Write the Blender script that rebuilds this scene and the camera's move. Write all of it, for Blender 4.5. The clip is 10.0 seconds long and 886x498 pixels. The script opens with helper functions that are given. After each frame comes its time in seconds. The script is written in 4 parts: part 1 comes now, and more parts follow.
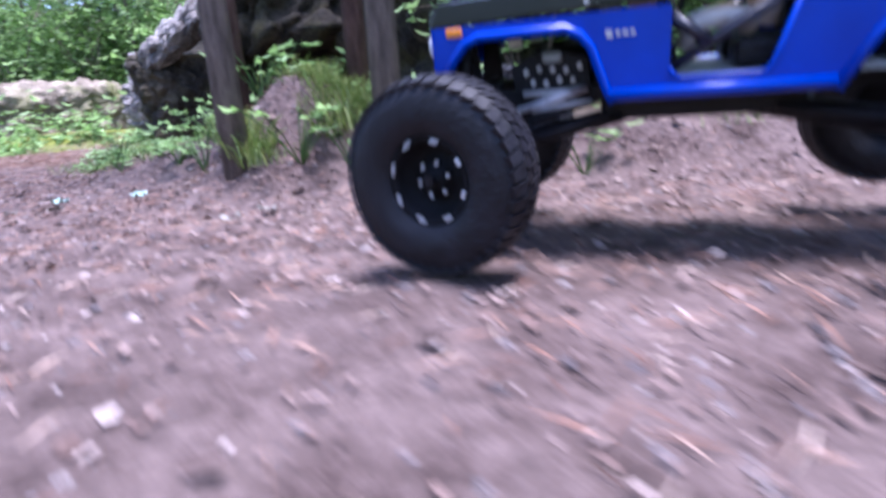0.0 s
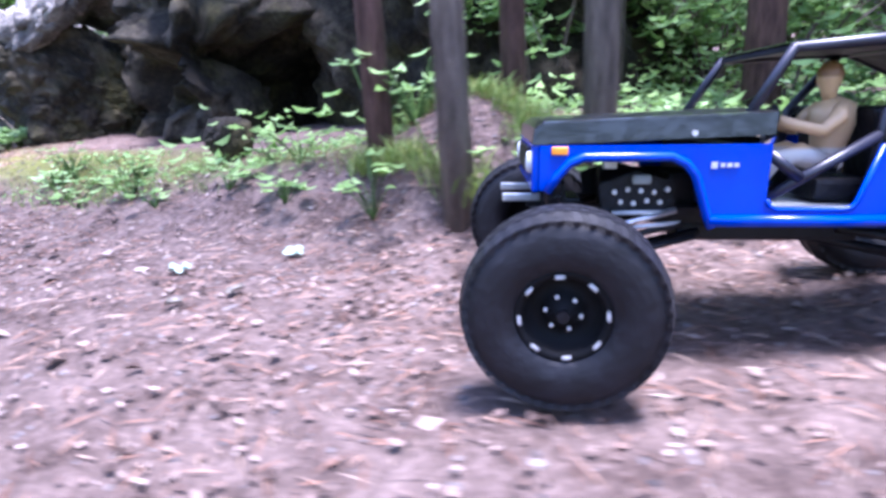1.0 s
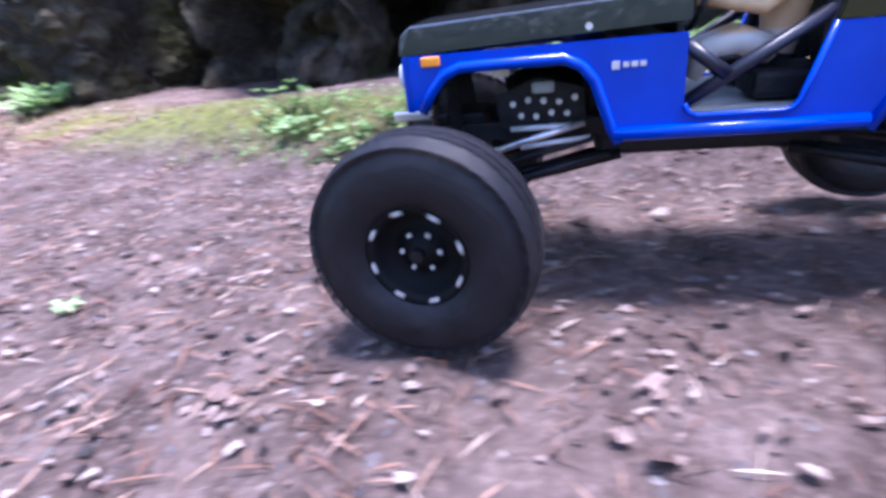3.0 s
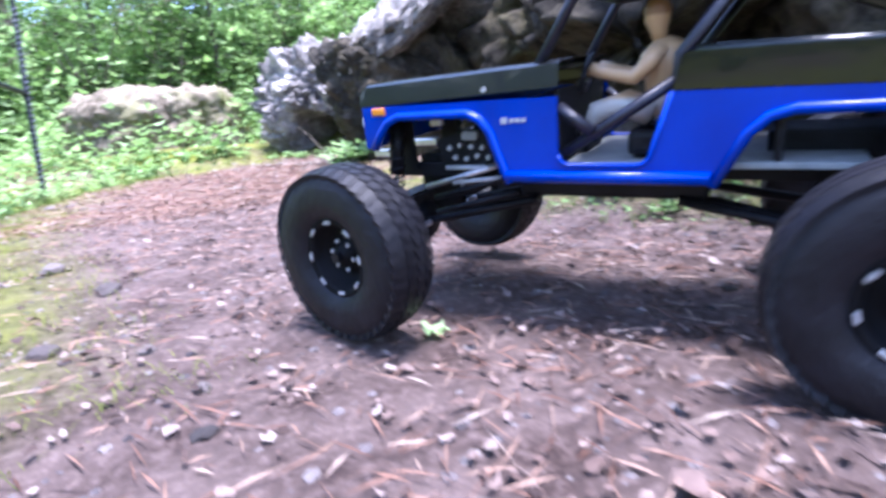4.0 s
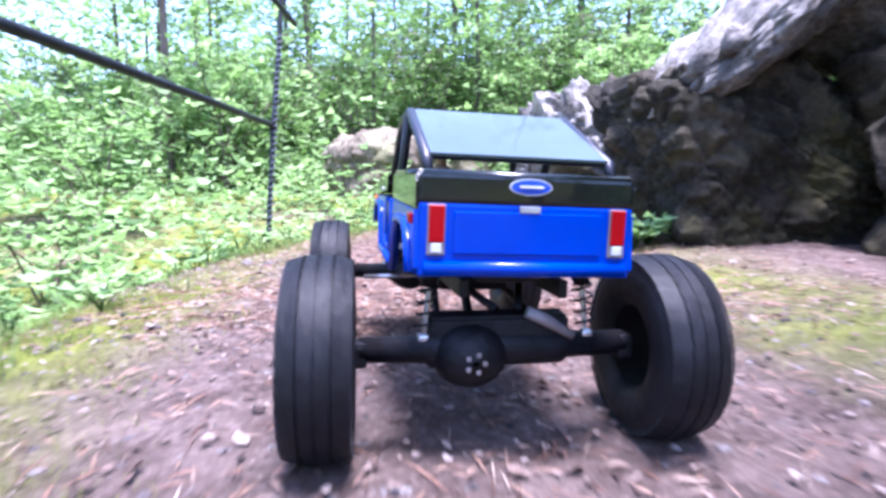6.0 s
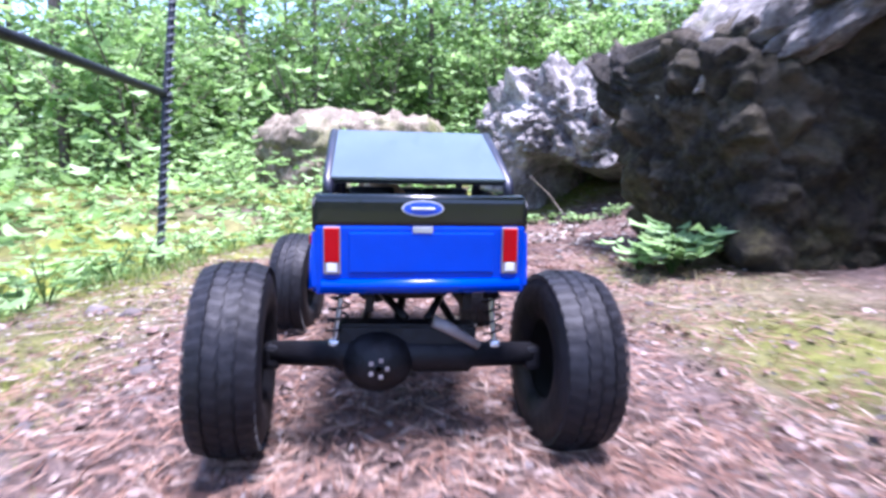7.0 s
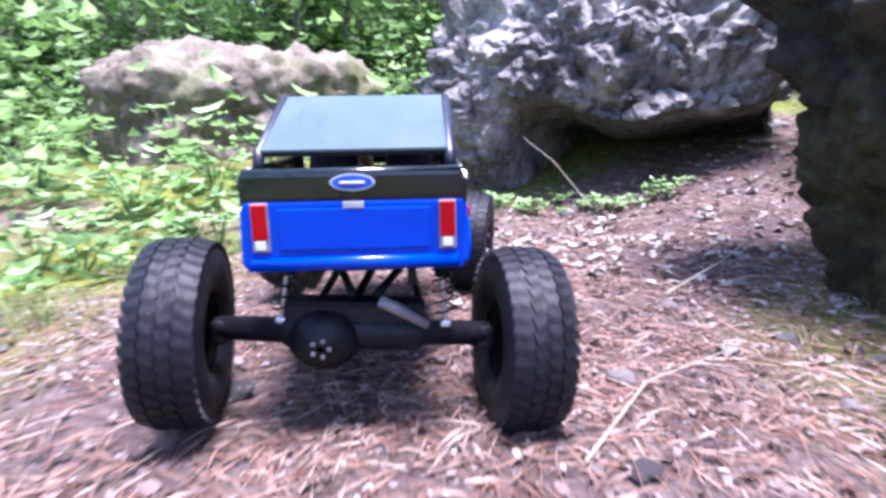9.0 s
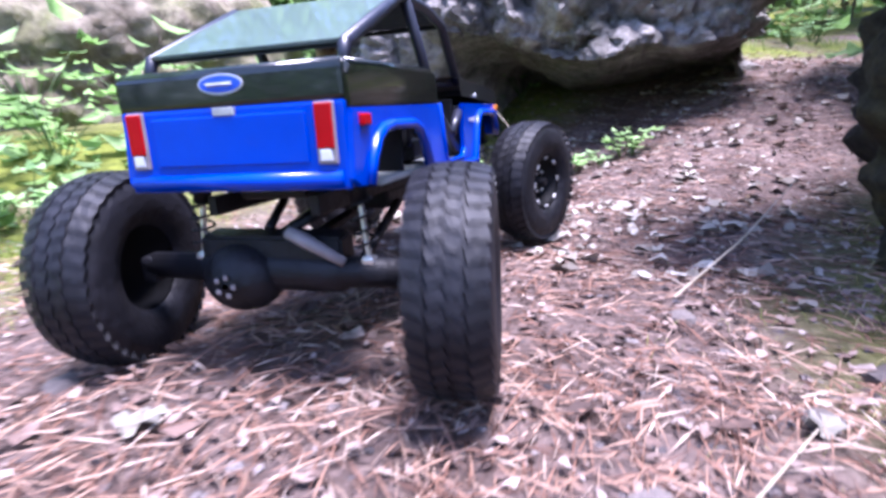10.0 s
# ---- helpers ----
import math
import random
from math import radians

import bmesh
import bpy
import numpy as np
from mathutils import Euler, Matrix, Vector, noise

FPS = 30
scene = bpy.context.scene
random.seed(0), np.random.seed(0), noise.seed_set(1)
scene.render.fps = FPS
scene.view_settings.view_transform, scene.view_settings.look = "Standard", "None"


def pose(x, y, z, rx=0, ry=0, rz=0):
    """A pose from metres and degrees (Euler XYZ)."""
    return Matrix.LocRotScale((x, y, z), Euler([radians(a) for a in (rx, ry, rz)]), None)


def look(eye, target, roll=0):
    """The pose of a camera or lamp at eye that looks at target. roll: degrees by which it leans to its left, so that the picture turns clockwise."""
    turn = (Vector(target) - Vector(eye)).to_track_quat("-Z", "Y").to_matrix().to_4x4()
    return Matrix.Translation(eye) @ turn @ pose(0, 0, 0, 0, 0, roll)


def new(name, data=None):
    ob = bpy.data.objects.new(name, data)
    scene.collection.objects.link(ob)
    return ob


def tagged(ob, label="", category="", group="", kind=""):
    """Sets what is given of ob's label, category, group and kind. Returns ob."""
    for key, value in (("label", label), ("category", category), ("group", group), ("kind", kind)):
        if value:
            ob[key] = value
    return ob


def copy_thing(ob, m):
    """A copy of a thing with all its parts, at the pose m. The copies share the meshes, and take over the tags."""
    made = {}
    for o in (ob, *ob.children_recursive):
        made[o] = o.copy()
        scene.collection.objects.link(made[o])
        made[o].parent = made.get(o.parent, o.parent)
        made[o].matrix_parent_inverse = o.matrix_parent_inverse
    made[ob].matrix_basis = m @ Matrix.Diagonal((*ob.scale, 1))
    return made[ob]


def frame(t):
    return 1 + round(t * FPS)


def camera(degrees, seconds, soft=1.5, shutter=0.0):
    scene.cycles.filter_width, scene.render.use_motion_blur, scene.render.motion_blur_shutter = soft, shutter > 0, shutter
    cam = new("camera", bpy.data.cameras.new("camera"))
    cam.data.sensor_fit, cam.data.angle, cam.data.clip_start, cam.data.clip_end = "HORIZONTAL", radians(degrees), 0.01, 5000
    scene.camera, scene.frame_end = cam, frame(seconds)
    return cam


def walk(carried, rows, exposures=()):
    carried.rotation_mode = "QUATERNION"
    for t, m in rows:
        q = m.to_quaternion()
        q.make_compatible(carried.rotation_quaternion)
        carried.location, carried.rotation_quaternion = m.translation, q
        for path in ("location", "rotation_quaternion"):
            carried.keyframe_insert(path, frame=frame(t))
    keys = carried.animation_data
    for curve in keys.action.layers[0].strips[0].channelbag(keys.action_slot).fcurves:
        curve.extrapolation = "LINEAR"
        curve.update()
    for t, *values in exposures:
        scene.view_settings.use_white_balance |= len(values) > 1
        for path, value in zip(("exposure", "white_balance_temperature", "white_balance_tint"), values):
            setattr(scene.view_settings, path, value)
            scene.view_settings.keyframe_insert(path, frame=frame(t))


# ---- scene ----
cam = camera(78.4, 10.0, soft=3.1, shutter=0.5)
# seconds, x, y, z, then the turn in degrees
CAMERA_PATH = [
   (0.0, 0.5717, -2.5184, 0.1176, 75.08, 4.03, -28.78),
   (0.5, 0.4099, -2.2934, 0.2082, 76.47, 1.34, -35.99),
   (1.0, 0.2133, -2.0855, 0.2188, 71.85, 3.39, -45.73),
   (1.5, 0.1303, -1.8596, 0.2209, 73.34, 0.56, -50.35),
   (2.0, 0.0415, -1.6688, 0.1965, 73.27, 0.16, -56.99),
   (2.5, -0.0216, -1.4518, 0.1721, 70.33, -0.81, -61.01),
   (2.7, -0.0572, -1.4061, 0.1971, 67.45, 1.99, -59.56),
   (3.8, -0.1463, -1.2311, 0.1428, 76.43, 4.37, -32.83),
   (4.0, -0.1559, -1.2093, 0.156, 76.52, 4.68, -29.45),
   (4.5, -0.121, -1.1252, 0.1706, 76.35, 4.43, -20.12),
   (5.0, -0.0651, -1.005, 0.1754, 81.36, 2.4, -10.25),
   (5.2, -0.05, -0.9341, 0.177, 83.5, 1.14, -6.73),
   (6.5, -0.0552, -0.3495, 0.1803, 82.6, -0.2, -4.67),
   (7.0, -0.0559, -0.1378, 0.1963, 81.9, -0.76, -10.46),
   (7.5, -0.0574, 0.0709, 0.1797, 80.46, -2.19, -7.54),
   (8.0, -0.0572, 0.2607, 0.175, 78.57, -1.39, -5.93),
   (8.5, -0.001, 0.5105, 0.1885, 78.16, 0.04, -13.85),
   (9.0, 0.0468, 0.6804, 0.2018, 77.61, 0.78, -18.85),
   (9.5, 0.0938, 0.8097, 0.1798, 76.02, 2.17, -23.21),
   (10.0, 0.1651, 0.8953, 0.1709, 73.67, 1.76, -25.06),
]
# the clip's own exposure and colour balance drift a little
walk(cam, [(r[0], pose(*r[1:])) for r in CAMERA_PATH],
     [(0.0, 2.9, 5450, 32), (0.6, 3.42, 5450, 31), (1.5, 3.5, 5550, 32), (2.7, 3.25, 5500, 33), (3.8, 3.42, 5550, 27), (5.2, 3.45, 5350, 31), (6.5, 3.3, 5600, 32), (8.5, 3.2, 5600, 33), (10.0, 3.25, 5600, 33)])

# truck: the point on the ground under the rear axle
TRUCK_PATH = [
    (0.0, 1.0640, -2.3507, 0.0167, -0.824, -3.698, 42.814),
    (0.5, 0.9323, -2.2191, 0.0112, -0.012, -1.721, 43.441),
    (1.0, 0.7975, -2.0854, -0.0007, 0.210, 1.108, 39.882),
    (1.5, 0.6610, -1.9497, -0.0016, -0.599, 1.680, 28.742),
    (2.0, 0.5665, -1.7908, 0.0099, -1.474, 0.162, 28.822),
    (2.5, 0.4667, -1.5888, 0.0034, -0.940, -1.310, 23.661),
    (2.7, 0.4332, -1.5103, 0.0045, -0.206, -1.658, 25.644),
    (3.8, 0.2683, -1.1208, 0.0006, 0.662, -3.615, 27.131),
    (4.0, 0.2536, -1.0421, 0.0010, 0.820, -3.715, 30.936),
    (4.5, 0.1633, -0.8632, -0.0050, 0.943, 2.521, 19.939),
    (5.0, 0.1059, -0.6644, -0.0029, -1.166, -0.795, 14.184),
    (5.2, 0.0847, -0.5807, -0.0034, -0.906, -0.128, 12.650),
    (6.5, -0.0013, 0.0140, -0.0025, 0.489, 1.396, 0.774),
    (7.0, -0.0075, 0.2373, -0.0047, -3.005, 2.014, -3.008),
    (7.5, 0.0112, 0.4490, -0.0056, -2.727, 0.662, -3.513),
    (8.0, 0.0291, 0.6404, -0.0047, -2.650, 0.884, -5.513),
    (8.5, 0.0724, 0.8813, -0.0043, -0.003, 1.697, -9.958),
    (9.0, 0.1073, 1.0494, -0.0080, 0.642, 2.937, -16.276),
    (9.5, 0.1429, 1.1382, -0.0087, 0.449, 1.695, -27.049),
    (10.0, 0.2121, 1.2283, -0.0030, 0.256, -1.805, -41.150),
]
# the body on its springs: lift, pitch, roll; then the steer of the front and of the rear wheels
BODY_PATH = [
    (0.0, -0.0043, 1.25, -3.53, -11.6, 0.0),
    (0.5, -0.0162, 1.44, 2.33, -9.3, 0.1),
    (1.0, -0.0130, 2.04, 2.58, -6.9, 0.4),
    (1.5, -0.0064, 0.45, 3.98, -3.5, 0.0),
    (2.0, -0.0052, 1.43, -1.45, -5.2, 0.3),
    (2.5, -0.0046, -1.37, 1.76, -6.3, 0.5),
    (2.7, -0.0042, -1.05, 1.41, -6.8, 0.4),
    (3.8, -0.0016, 0.75, -0.56, -9.3, 0.2),
    (4.0, -0.0011, 1.08, -0.92, -9.7, 0.2),
    (4.5, -0.0062, -0.15, 5.96, -5.2, -3.8),
    (5.0, 0.0084, 2.70, 1.42, -2.4, -2.5),
    (5.2, 0.0068, 2.17, 1.30, -2.4, -2.4),
    (6.5, -0.0037, -1.29, 0.55, -3.0, -1.5),
    (7.0, 0.0037, 1.89, -1.70, -10.0, 3.8),
    (7.5, -0.0003, 0.04, 0.40, -7.0, -1.0),
    (8.0, 0.0005, -0.06, 0.23, -0.8, -3.5),
    (8.5, -0.0062, -2.32, -0.47, -9.0, 3.0),
    (9.0, -0.0018, -0.94, -3.14, -14.0, 6.9),
    (9.5, 0.0020, 0.09, -1.70, -16.0, 12.3),
    (10.0, -0.0066, -2.51, -0.25, -21.0, 8.9),
]

# ---------------------------------------------------------------- light
world = bpy.data.worlds.new("world")
scene.world = world
world.use_nodes = True
wn = world.node_tree
sky = wn.nodes.new("ShaderNodeTexSky")
sky.sky_type, sky.sun_disc = "NISHITA", False
SUN_EL, SUN_AZ = 80.0, 150.0     # degrees; azimuth clockwise from +y
sky.sun_elevation, sky.sun_rotation = radians(SUN_EL), radians(SUN_AZ)
wn.nodes["Background"].inputs[1].default_value = 0.08
wn.links.new(sky.outputs[0], wn.nodes["Background"].inputs[0])
sun = new("sun", bpy.data.lights.new("sun", "SUN"))
sun.data.energy, sun.data.angle, sun.data.color = 2.0, radians(20.0), (1.0, 0.98, 0.95)
a_, e_ = radians(SUN_AZ), radians(SUN_EL)
sun.matrix_world = look((math.sin(a_) * math.cos(e_) * 20, math.cos(a_) * math.cos(e_) * 20, math.sin(e_) * 20), (0, 0, 0))


# ---------------------------------------------------------------- materials
def mat(name, rough=0.6, metal=0.0, spec=0.5, coat=0.0):
    m = bpy.data.materials.new(name)
    m.use_nodes = True
    b = m.node_tree.nodes["Principled BSDF"]
    b.inputs["Roughness"].default_value, b.inputs["Metallic"].default_value = rough, metal
    b.inputs["Specular IOR Level"].default_value, b.inputs["Coat Weight"].default_value = spec, coat
    return m, m.node_tree, b


def noise_node(nt, scale, detail=4.0, rough=0.55, vec=None):
    n = nt.nodes.new("ShaderNodeTexNoise")
    n.inputs["Scale"].default_value, n.inputs["Detail"].default_value, n.inputs["Roughness"].default_value = scale, detail, rough
    if vec is None:
        vec = nt.nodes.new("ShaderNodeTexCoord").outputs["Object"]
    nt.links.new(vec, n.inputs["Vector"])
    return n.outputs["Fac"]


def ramp(nt, fac, stops):
    r = nt.nodes.new("ShaderNodeValToRGB")
    el = r.color_ramp.elements
    while len(el) < len(stops):
        el.new(0.5)
    for e, (p, c) in zip(el, stops):
        e.position, e.color = p, (*c, 1) if len(c) == 3 else c
    nt.links.new(fac, r.inputs[0])
    return r.outputs[0]


def mix(nt, fac, a, b):
    m = nt.nodes.new("ShaderNodeMix")
    m.data_type = "RGBA"
    for sock, v in ((m.inputs[0], fac), (m.inputs[6], a), (m.inputs[7], b)):
        if isinstance(v, (int, float)):
            sock.default_value = v
        elif isinstance(v, tuple):
            sock.default_value = (*v, 1)
        else:
            nt.links.new(v, sock)
    return m.outputs[2]


def bump(nt, b, height, strength, distance):
    n = nt.nodes.new("ShaderNodeBump")
    n.inputs["Strength"].default_value, n.inputs["Distance"].default_value = strength, distance
    nt.links.new(height, n.inputs["Height"])
    nt.links.new(n.outputs[0], b.inputs["Normal"])


def simple(name, c1, c2, scale, rough=0.6, metal=0.0, bumps=0.0, spec=0.5, coat=0.0, detail=4.0):
    m, nt, b = mat(name, rough, metal, spec, coat)
    f = noise_node(nt, scale, detail)
    nt.links.new(ramp(nt, f, [(0.3, c1), (0.7, c2)]), b.inputs["Base Color"])
    if bumps:
        bump(nt, b, noise_node(nt, scale * 2.5, 6.0), bumps, 0.3 / scale)
    return m


def leafy(name, c1, c2, c3, rough=0.5, thin=0.35):
    """Leaf material, each leaf a colour of its own, some light coming through."""
    m, nt, b = mat(name, rough, 0.0, 0.4)
    geo = nt.nodes.new("ShaderNodeNewGeometry")
    col = ramp(nt, geo.outputs["Random Per Island"], [(0.0, c1), (0.55, c2), (1.0, c3)])
    col = mix(nt, 0.25, col, ramp(nt, noise_node(nt, 60.0, 3.0), [(0.3, c1), (0.7, c3)]))
    nt.links.new(col, b.inputs["Base Color"])
    t = nt.nodes.new("ShaderNodeBsdfTranslucent")
    nt.links.new(col, t.inputs["Color"])
    ms = nt.nodes.new("ShaderNodeMixShader")
    ms.inputs[0].default_value = thin
    nt.links.new(b.outputs[0], ms.inputs[1])
    nt.links.new(t.outputs[0], ms.inputs[2])
    nt.links.new(ms.outputs[0], nt.nodes["Material Output"].inputs["Surface"])
    return m


def island(name, stops, rough=0.8, bumps=0.0, scale=80.0, per_object=False):
    m, nt, b = mat(name, rough, 0.0, 0.25)
    src = nt.nodes.new("ShaderNodeObjectInfo").outputs["Random"] if per_object else nt.nodes.new("ShaderNodeNewGeometry").outputs["Random Per Island"]
    col = ramp(nt, src, stops)
    col = mix(nt, ramp(nt, noise_node(nt, scale, 5.0), [(0.35, (0, 0, 0)), (0.75, (0.5, 0.5, 0.5))]), col, stops[0][1])
    nt.links.new(col, b.inputs["Base Color"])
    if bumps:
        bump(nt, b, noise_node(nt, scale * 2, 5.0), bumps, 0.004)
    return m


def ground_material():
    m, nt, b = mat("trail_ground", 0.9, 0.0, 0.2)
    fine = noise_node(nt, 120.0, 8.0, 0.7)
    mid = noise_node(nt, 14.0, 6.0, 0.6)
    big = noise_node(nt, 2.2, 4.0, 0.5)
    earth = ramp(nt, fine, [(0.3, (0.016, 0.010, 0.009)), (0.5, (0.094, 0.062, 0.053)), (0.7, (0.27, 0.20, 0.18))])
    pale = ramp(nt, mid, [(0.36, (0.045, 0.03, 0.026)), (0.66, (0.235, 0.177, 0.158))])
    col = mix(nt, 0.45, earth, pale)
    moss = ramp(nt, noise_node(nt, 30.0, 6.0, 0.7), [(0.3, (0.06, 0.075, 0.012)), (0.7, (0.21, 0.23, 0.04))])
    at = nt.nodes.new("ShaderNodeAttribute")
    at.attribute_name = "moss"
    fac = nt.nodes.new("ShaderNodeMath")
    fac.operation = "MULTIPLY"
    nt.links.new(at.outputs["Fac"], fac.inputs[0])
    nt.links.new(ramp(nt, big, [(0.30, (0, 0, 0)), (0.54, (1, 1, 1))]), fac.inputs[1])
    col = mix(nt, fac.outputs[0], col, moss)
    nt.links.new(col, b.inputs["Base Color"])
    bump(nt, b, fine, 0.9, 0.008)
    return m


def rock_material(name, dark, grey, pale, moss_from, moss_to, mossy):
    m, nt, b = mat(name, 0.85, 0.0, 0.3)
    big, mid, fine = noise_node(nt, 2.6, 6.0, 0.65), noise_node(nt, 6.0, 10.0, 0.72), noise_node(nt, 55.0, 9.0, 0.75)
    stone = ramp(nt, mid, [(0.40, dark), (0.5, grey), (0.60, pale)])
    stone = mix(nt, 0.35, stone, ramp(nt, fine, [(0.35, dark), (0.66, pale)]))
    moss = ramp(nt, fine, [(0.3, moss_from), (0.7, moss_to)])
    patch = ramp(nt, big, [(mossy, (0, 0, 0)), (mossy + 0.14, (0.9, 0.9, 0.9))])
    nt.links.new(mix(nt, patch, stone, moss), b.inputs["Base Color"])
    bump(nt, b, fine, 0.9, 0.02)
    return m


def doll_material():
    """Tan vinyl, with pale trousers and brown hair painted on."""
    m, nt, b = mat("doll_vinyl", 0.45)
    sep = nt.nodes.new("ShaderNodeSeparateXYZ")
    nt.links.new(nt.nodes.new("ShaderNodeTexCoord").outputs["Object"], sep.inputs[0])
    zone = nt.nodes.new("ShaderNodeMapRange")
    zone.inputs["From Min"].default_value, zone.inputs["From Max"].default_value = 0.14, 0.23
    nt.links.new(sep.outputs["Z"], zone.inputs["Value"])
    col = ramp(nt, zone.outputs[0], [(0.22, (0.5, 0.47, 0.42)), (0.25, (0.52, 0.32, 0.16)), (0.78, (0.52, 0.32, 0.16)), (0.80, (0.2, 0.09, 0.03))])
    nt.links.new(mix(nt, ramp(nt, noise_node(nt, 60.0), [(0.4, (0, 0, 0)), (0.8, (0.3, 0.3, 0.3))]), col, (0.5, 0.34, 0.18)), b.inputs["Base Color"])
    return m


def bark_material(name, c1, c2):
    m, nt, b = mat(name, 0.9, 0.0, 0.2)
    tc = nt.nodes.new("ShaderNodeTexCoord")
    mp = nt.nodes.new("ShaderNodeMapping")
    mp.inputs["Scale"].default_value = (1, 1, 0.18)
    nt.links.new(tc.outputs["Object"], mp.inputs[0])
    f = noise_node(nt, 90.0, 6.0, 0.65, mp.outputs[0])
    nt.links.new(ramp(nt, f, [(0.3, c1), (0.7, c2)]), b.inputs["Base Color"])
    bump(nt, b, f, 0.8, 0.006)
    return m


M_GROUND = ground_material()
M_ROCK = rock_material("grey_rock", (0.016, 0.0135, 0.011), (0.165, 0.142, 0.115), (0.56, 0.5, 0.43), (0.012, 0.013, 0.004), (0.15, 0.135, 0.035), 0.55)
M_ROCK_GREY = rock_material("lichened_rock", (0.03, 0.027, 0.026), (0.21, 0.19, 0.178), (0.6, 0.56, 0.52), (0.04, 0.045, 0.012), (0.16, 0.16, 0.05), 0.56)
M_ROCK_PALE = rock_material("pale_rock", (0.08, 0.062, 0.042), (0.22, 0.18, 0.13), (0.38, 0.32, 0.24), (0.04, 0.05, 0.012), (0.2, 0.22, 0.06), 0.5)
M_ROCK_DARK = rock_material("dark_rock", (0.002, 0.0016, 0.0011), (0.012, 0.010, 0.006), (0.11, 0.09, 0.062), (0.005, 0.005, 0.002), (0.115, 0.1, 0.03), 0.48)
M_BARK_RED = bark_material("bark_red", (0.04, 0.022, 0.018), (0.15, 0.085, 0.072))
M_BARK_GREY = bark_material("bark_grey", (0.05, 0.04, 0.034), (0.19, 0.15, 0.125))
M_TWIG = simple("twig", (0.06, 0.042, 0.03), (0.2, 0.15, 0.12), 120, 0.9)
M_LEAF = leafy("leaf_green", (0.07, 0.15, 0.03), (0.23, 0.40, 0.11), (0.44, 0.62, 0.27), 0.55, 0.55)
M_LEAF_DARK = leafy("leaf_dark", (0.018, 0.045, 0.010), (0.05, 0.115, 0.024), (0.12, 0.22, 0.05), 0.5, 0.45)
M_LEAF_PALE = leafy("leaf_pale", (0.17, 0.31, 0.09), (0.31, 0.48, 0.18), (0.46, 0.62, 0.32))
M_GRASS = leafy("grass", (0.051, 0.1105, 0.017), (0.1105, 0.187, 0.034), (0.255, 0.2805, 0.085))
M_MOSS = leafy("moss", (0.07, 0.10, 0.012), (0.16, 0.20, 0.03), (0.28, 0.30, 0.06), 0.9, 0.2)
M_NEEDLE = island("dry_needles", [(0.0, (0.0682, 0.031, 0.02108)), (0.45, (0.2232, 0.1178, 0.0806)), (0.8, (0.3224, 0.2108, 0.155)), (1.0, (0.4216, 0.341, 0.279))], 0.7)
M_LITTER = island("dry_leaves", [(0.0, (0.03, 0.018, 0.015)), (0.45, (0.15, 0.097, 0.08)), (0.8, (0.25, 0.185, 0.16)), (1.0, (0.36, 0.30, 0.27))], 0.75)
M_PEBBLE = island("pebble", [(0.0, (0.03, 0.026, 0.028)), (0.5, (0.15, 0.127, 0.125)), (0.85, (0.19, 0.165, 0.157)), (1.0, (0.23, 0.2, 0.19))], 0.85, 0.6, 90.0)
M_BLUE = simple("blue_paint", (0, 0.030, 0.31), (0, 0.042, 0.41), 25, 0.26, 0.0, 0.0, 0.22, 0.14)
M_BLACKGLOSS = simple("black_green_paint", (0.003, 0.0045, 0.004), (0.006, 0.009, 0.008), 18, 0.22, 0.0, 0.0, 0.3, 0.45)
M_BONNET = simple("black_bonnet_paint", (0.004, 0.005, 0.006), (0.008, 0.01, 0.012), 18, 0.28, 0.0, 0.0, 0.5, 0.45)
M_PALECHIP = island("pale_chips", [(0.0, (0.13, 0.11, 0.09)), (0.5, (0.28, 0.25, 0.21)), (1.0, (0.45, 0.41, 0.36))], 0.85)
M_ROOF = simple("grey_green_top", (0.04, 0.06, 0.056), (0.064, 0.088, 0.084), 14, 0.32, 0.0, 0.0, 0.6, 0.5)
M_BLACK = simple("black_plastic", (0.003, 0.003, 0.004), (0.009, 0.009, 0.012), 60, 0.5, 0.0, 0.25, 0.25)
M_CAGE = simple("dark_blue_tube", (0.006, 0.0065, 0.014), (0.014, 0.015, 0.028), 60, 0.4)
M_TYRE = simple("tyre_rubber", (0.0035, 0.0035, 0.005), (0.010, 0.010, 0.014), 45, 0.55, 0.0, 0.3, 0.3)
M_RIM = simple("black_rim", (0.0012, 0.0012, 0.0015), (0.003, 0.003, 0.004), 40, 0.7, 0.0, 0.0, 0.2)
M_STEEL = simple("bright_steel", (0.5, 0.5, 0.52), (0.72, 0.72, 0.74), 80, 0.35, 0.9)
M_SILVER = simple("pale_metal", (0.4125, 0.4125, 0.4125), (0.6, 0.6, 0.6), 80, 0.4, 0.3)
M_RED = simple("red_lens", (0.27, 0.001, 0.003), (0.35, 0.002, 0.005), 60, 0.35, 0, 0, 0.12, 0.05)
M_WHITE = simple("white_lens", (0.51, 0.51, 0.51), (0.615, 0.615, 0.615), 60, 0.35)
M_AMBER = simple("amber_lens", (0.7, 0.2, 0.01), (0.85, 0.3, 0.02), 60, 0.35)
M_BADGE = simple("badge_blue", (0.01, 0.05, 0.4), (0.02, 0.08, 0.5), 60, 0.3)
M_SKIN = doll_material()
M_FLOORPAN = simple("grey_floor_pan", (0.21, 0.231, 0.224), (0.315, 0.329, 0.315), 60, 0.6)
M_RIB = simple("worn_iron", (0.08, 0.09, 0.1), (0.22, 0.24, 0.26), 70, 0.55, 0.5)
M_DRYGRASS = leafy("dry_grass", (0.22, 0.17, 0.07), (0.36, 0.3, 0.13), (0.5, 0.45, 0.25))
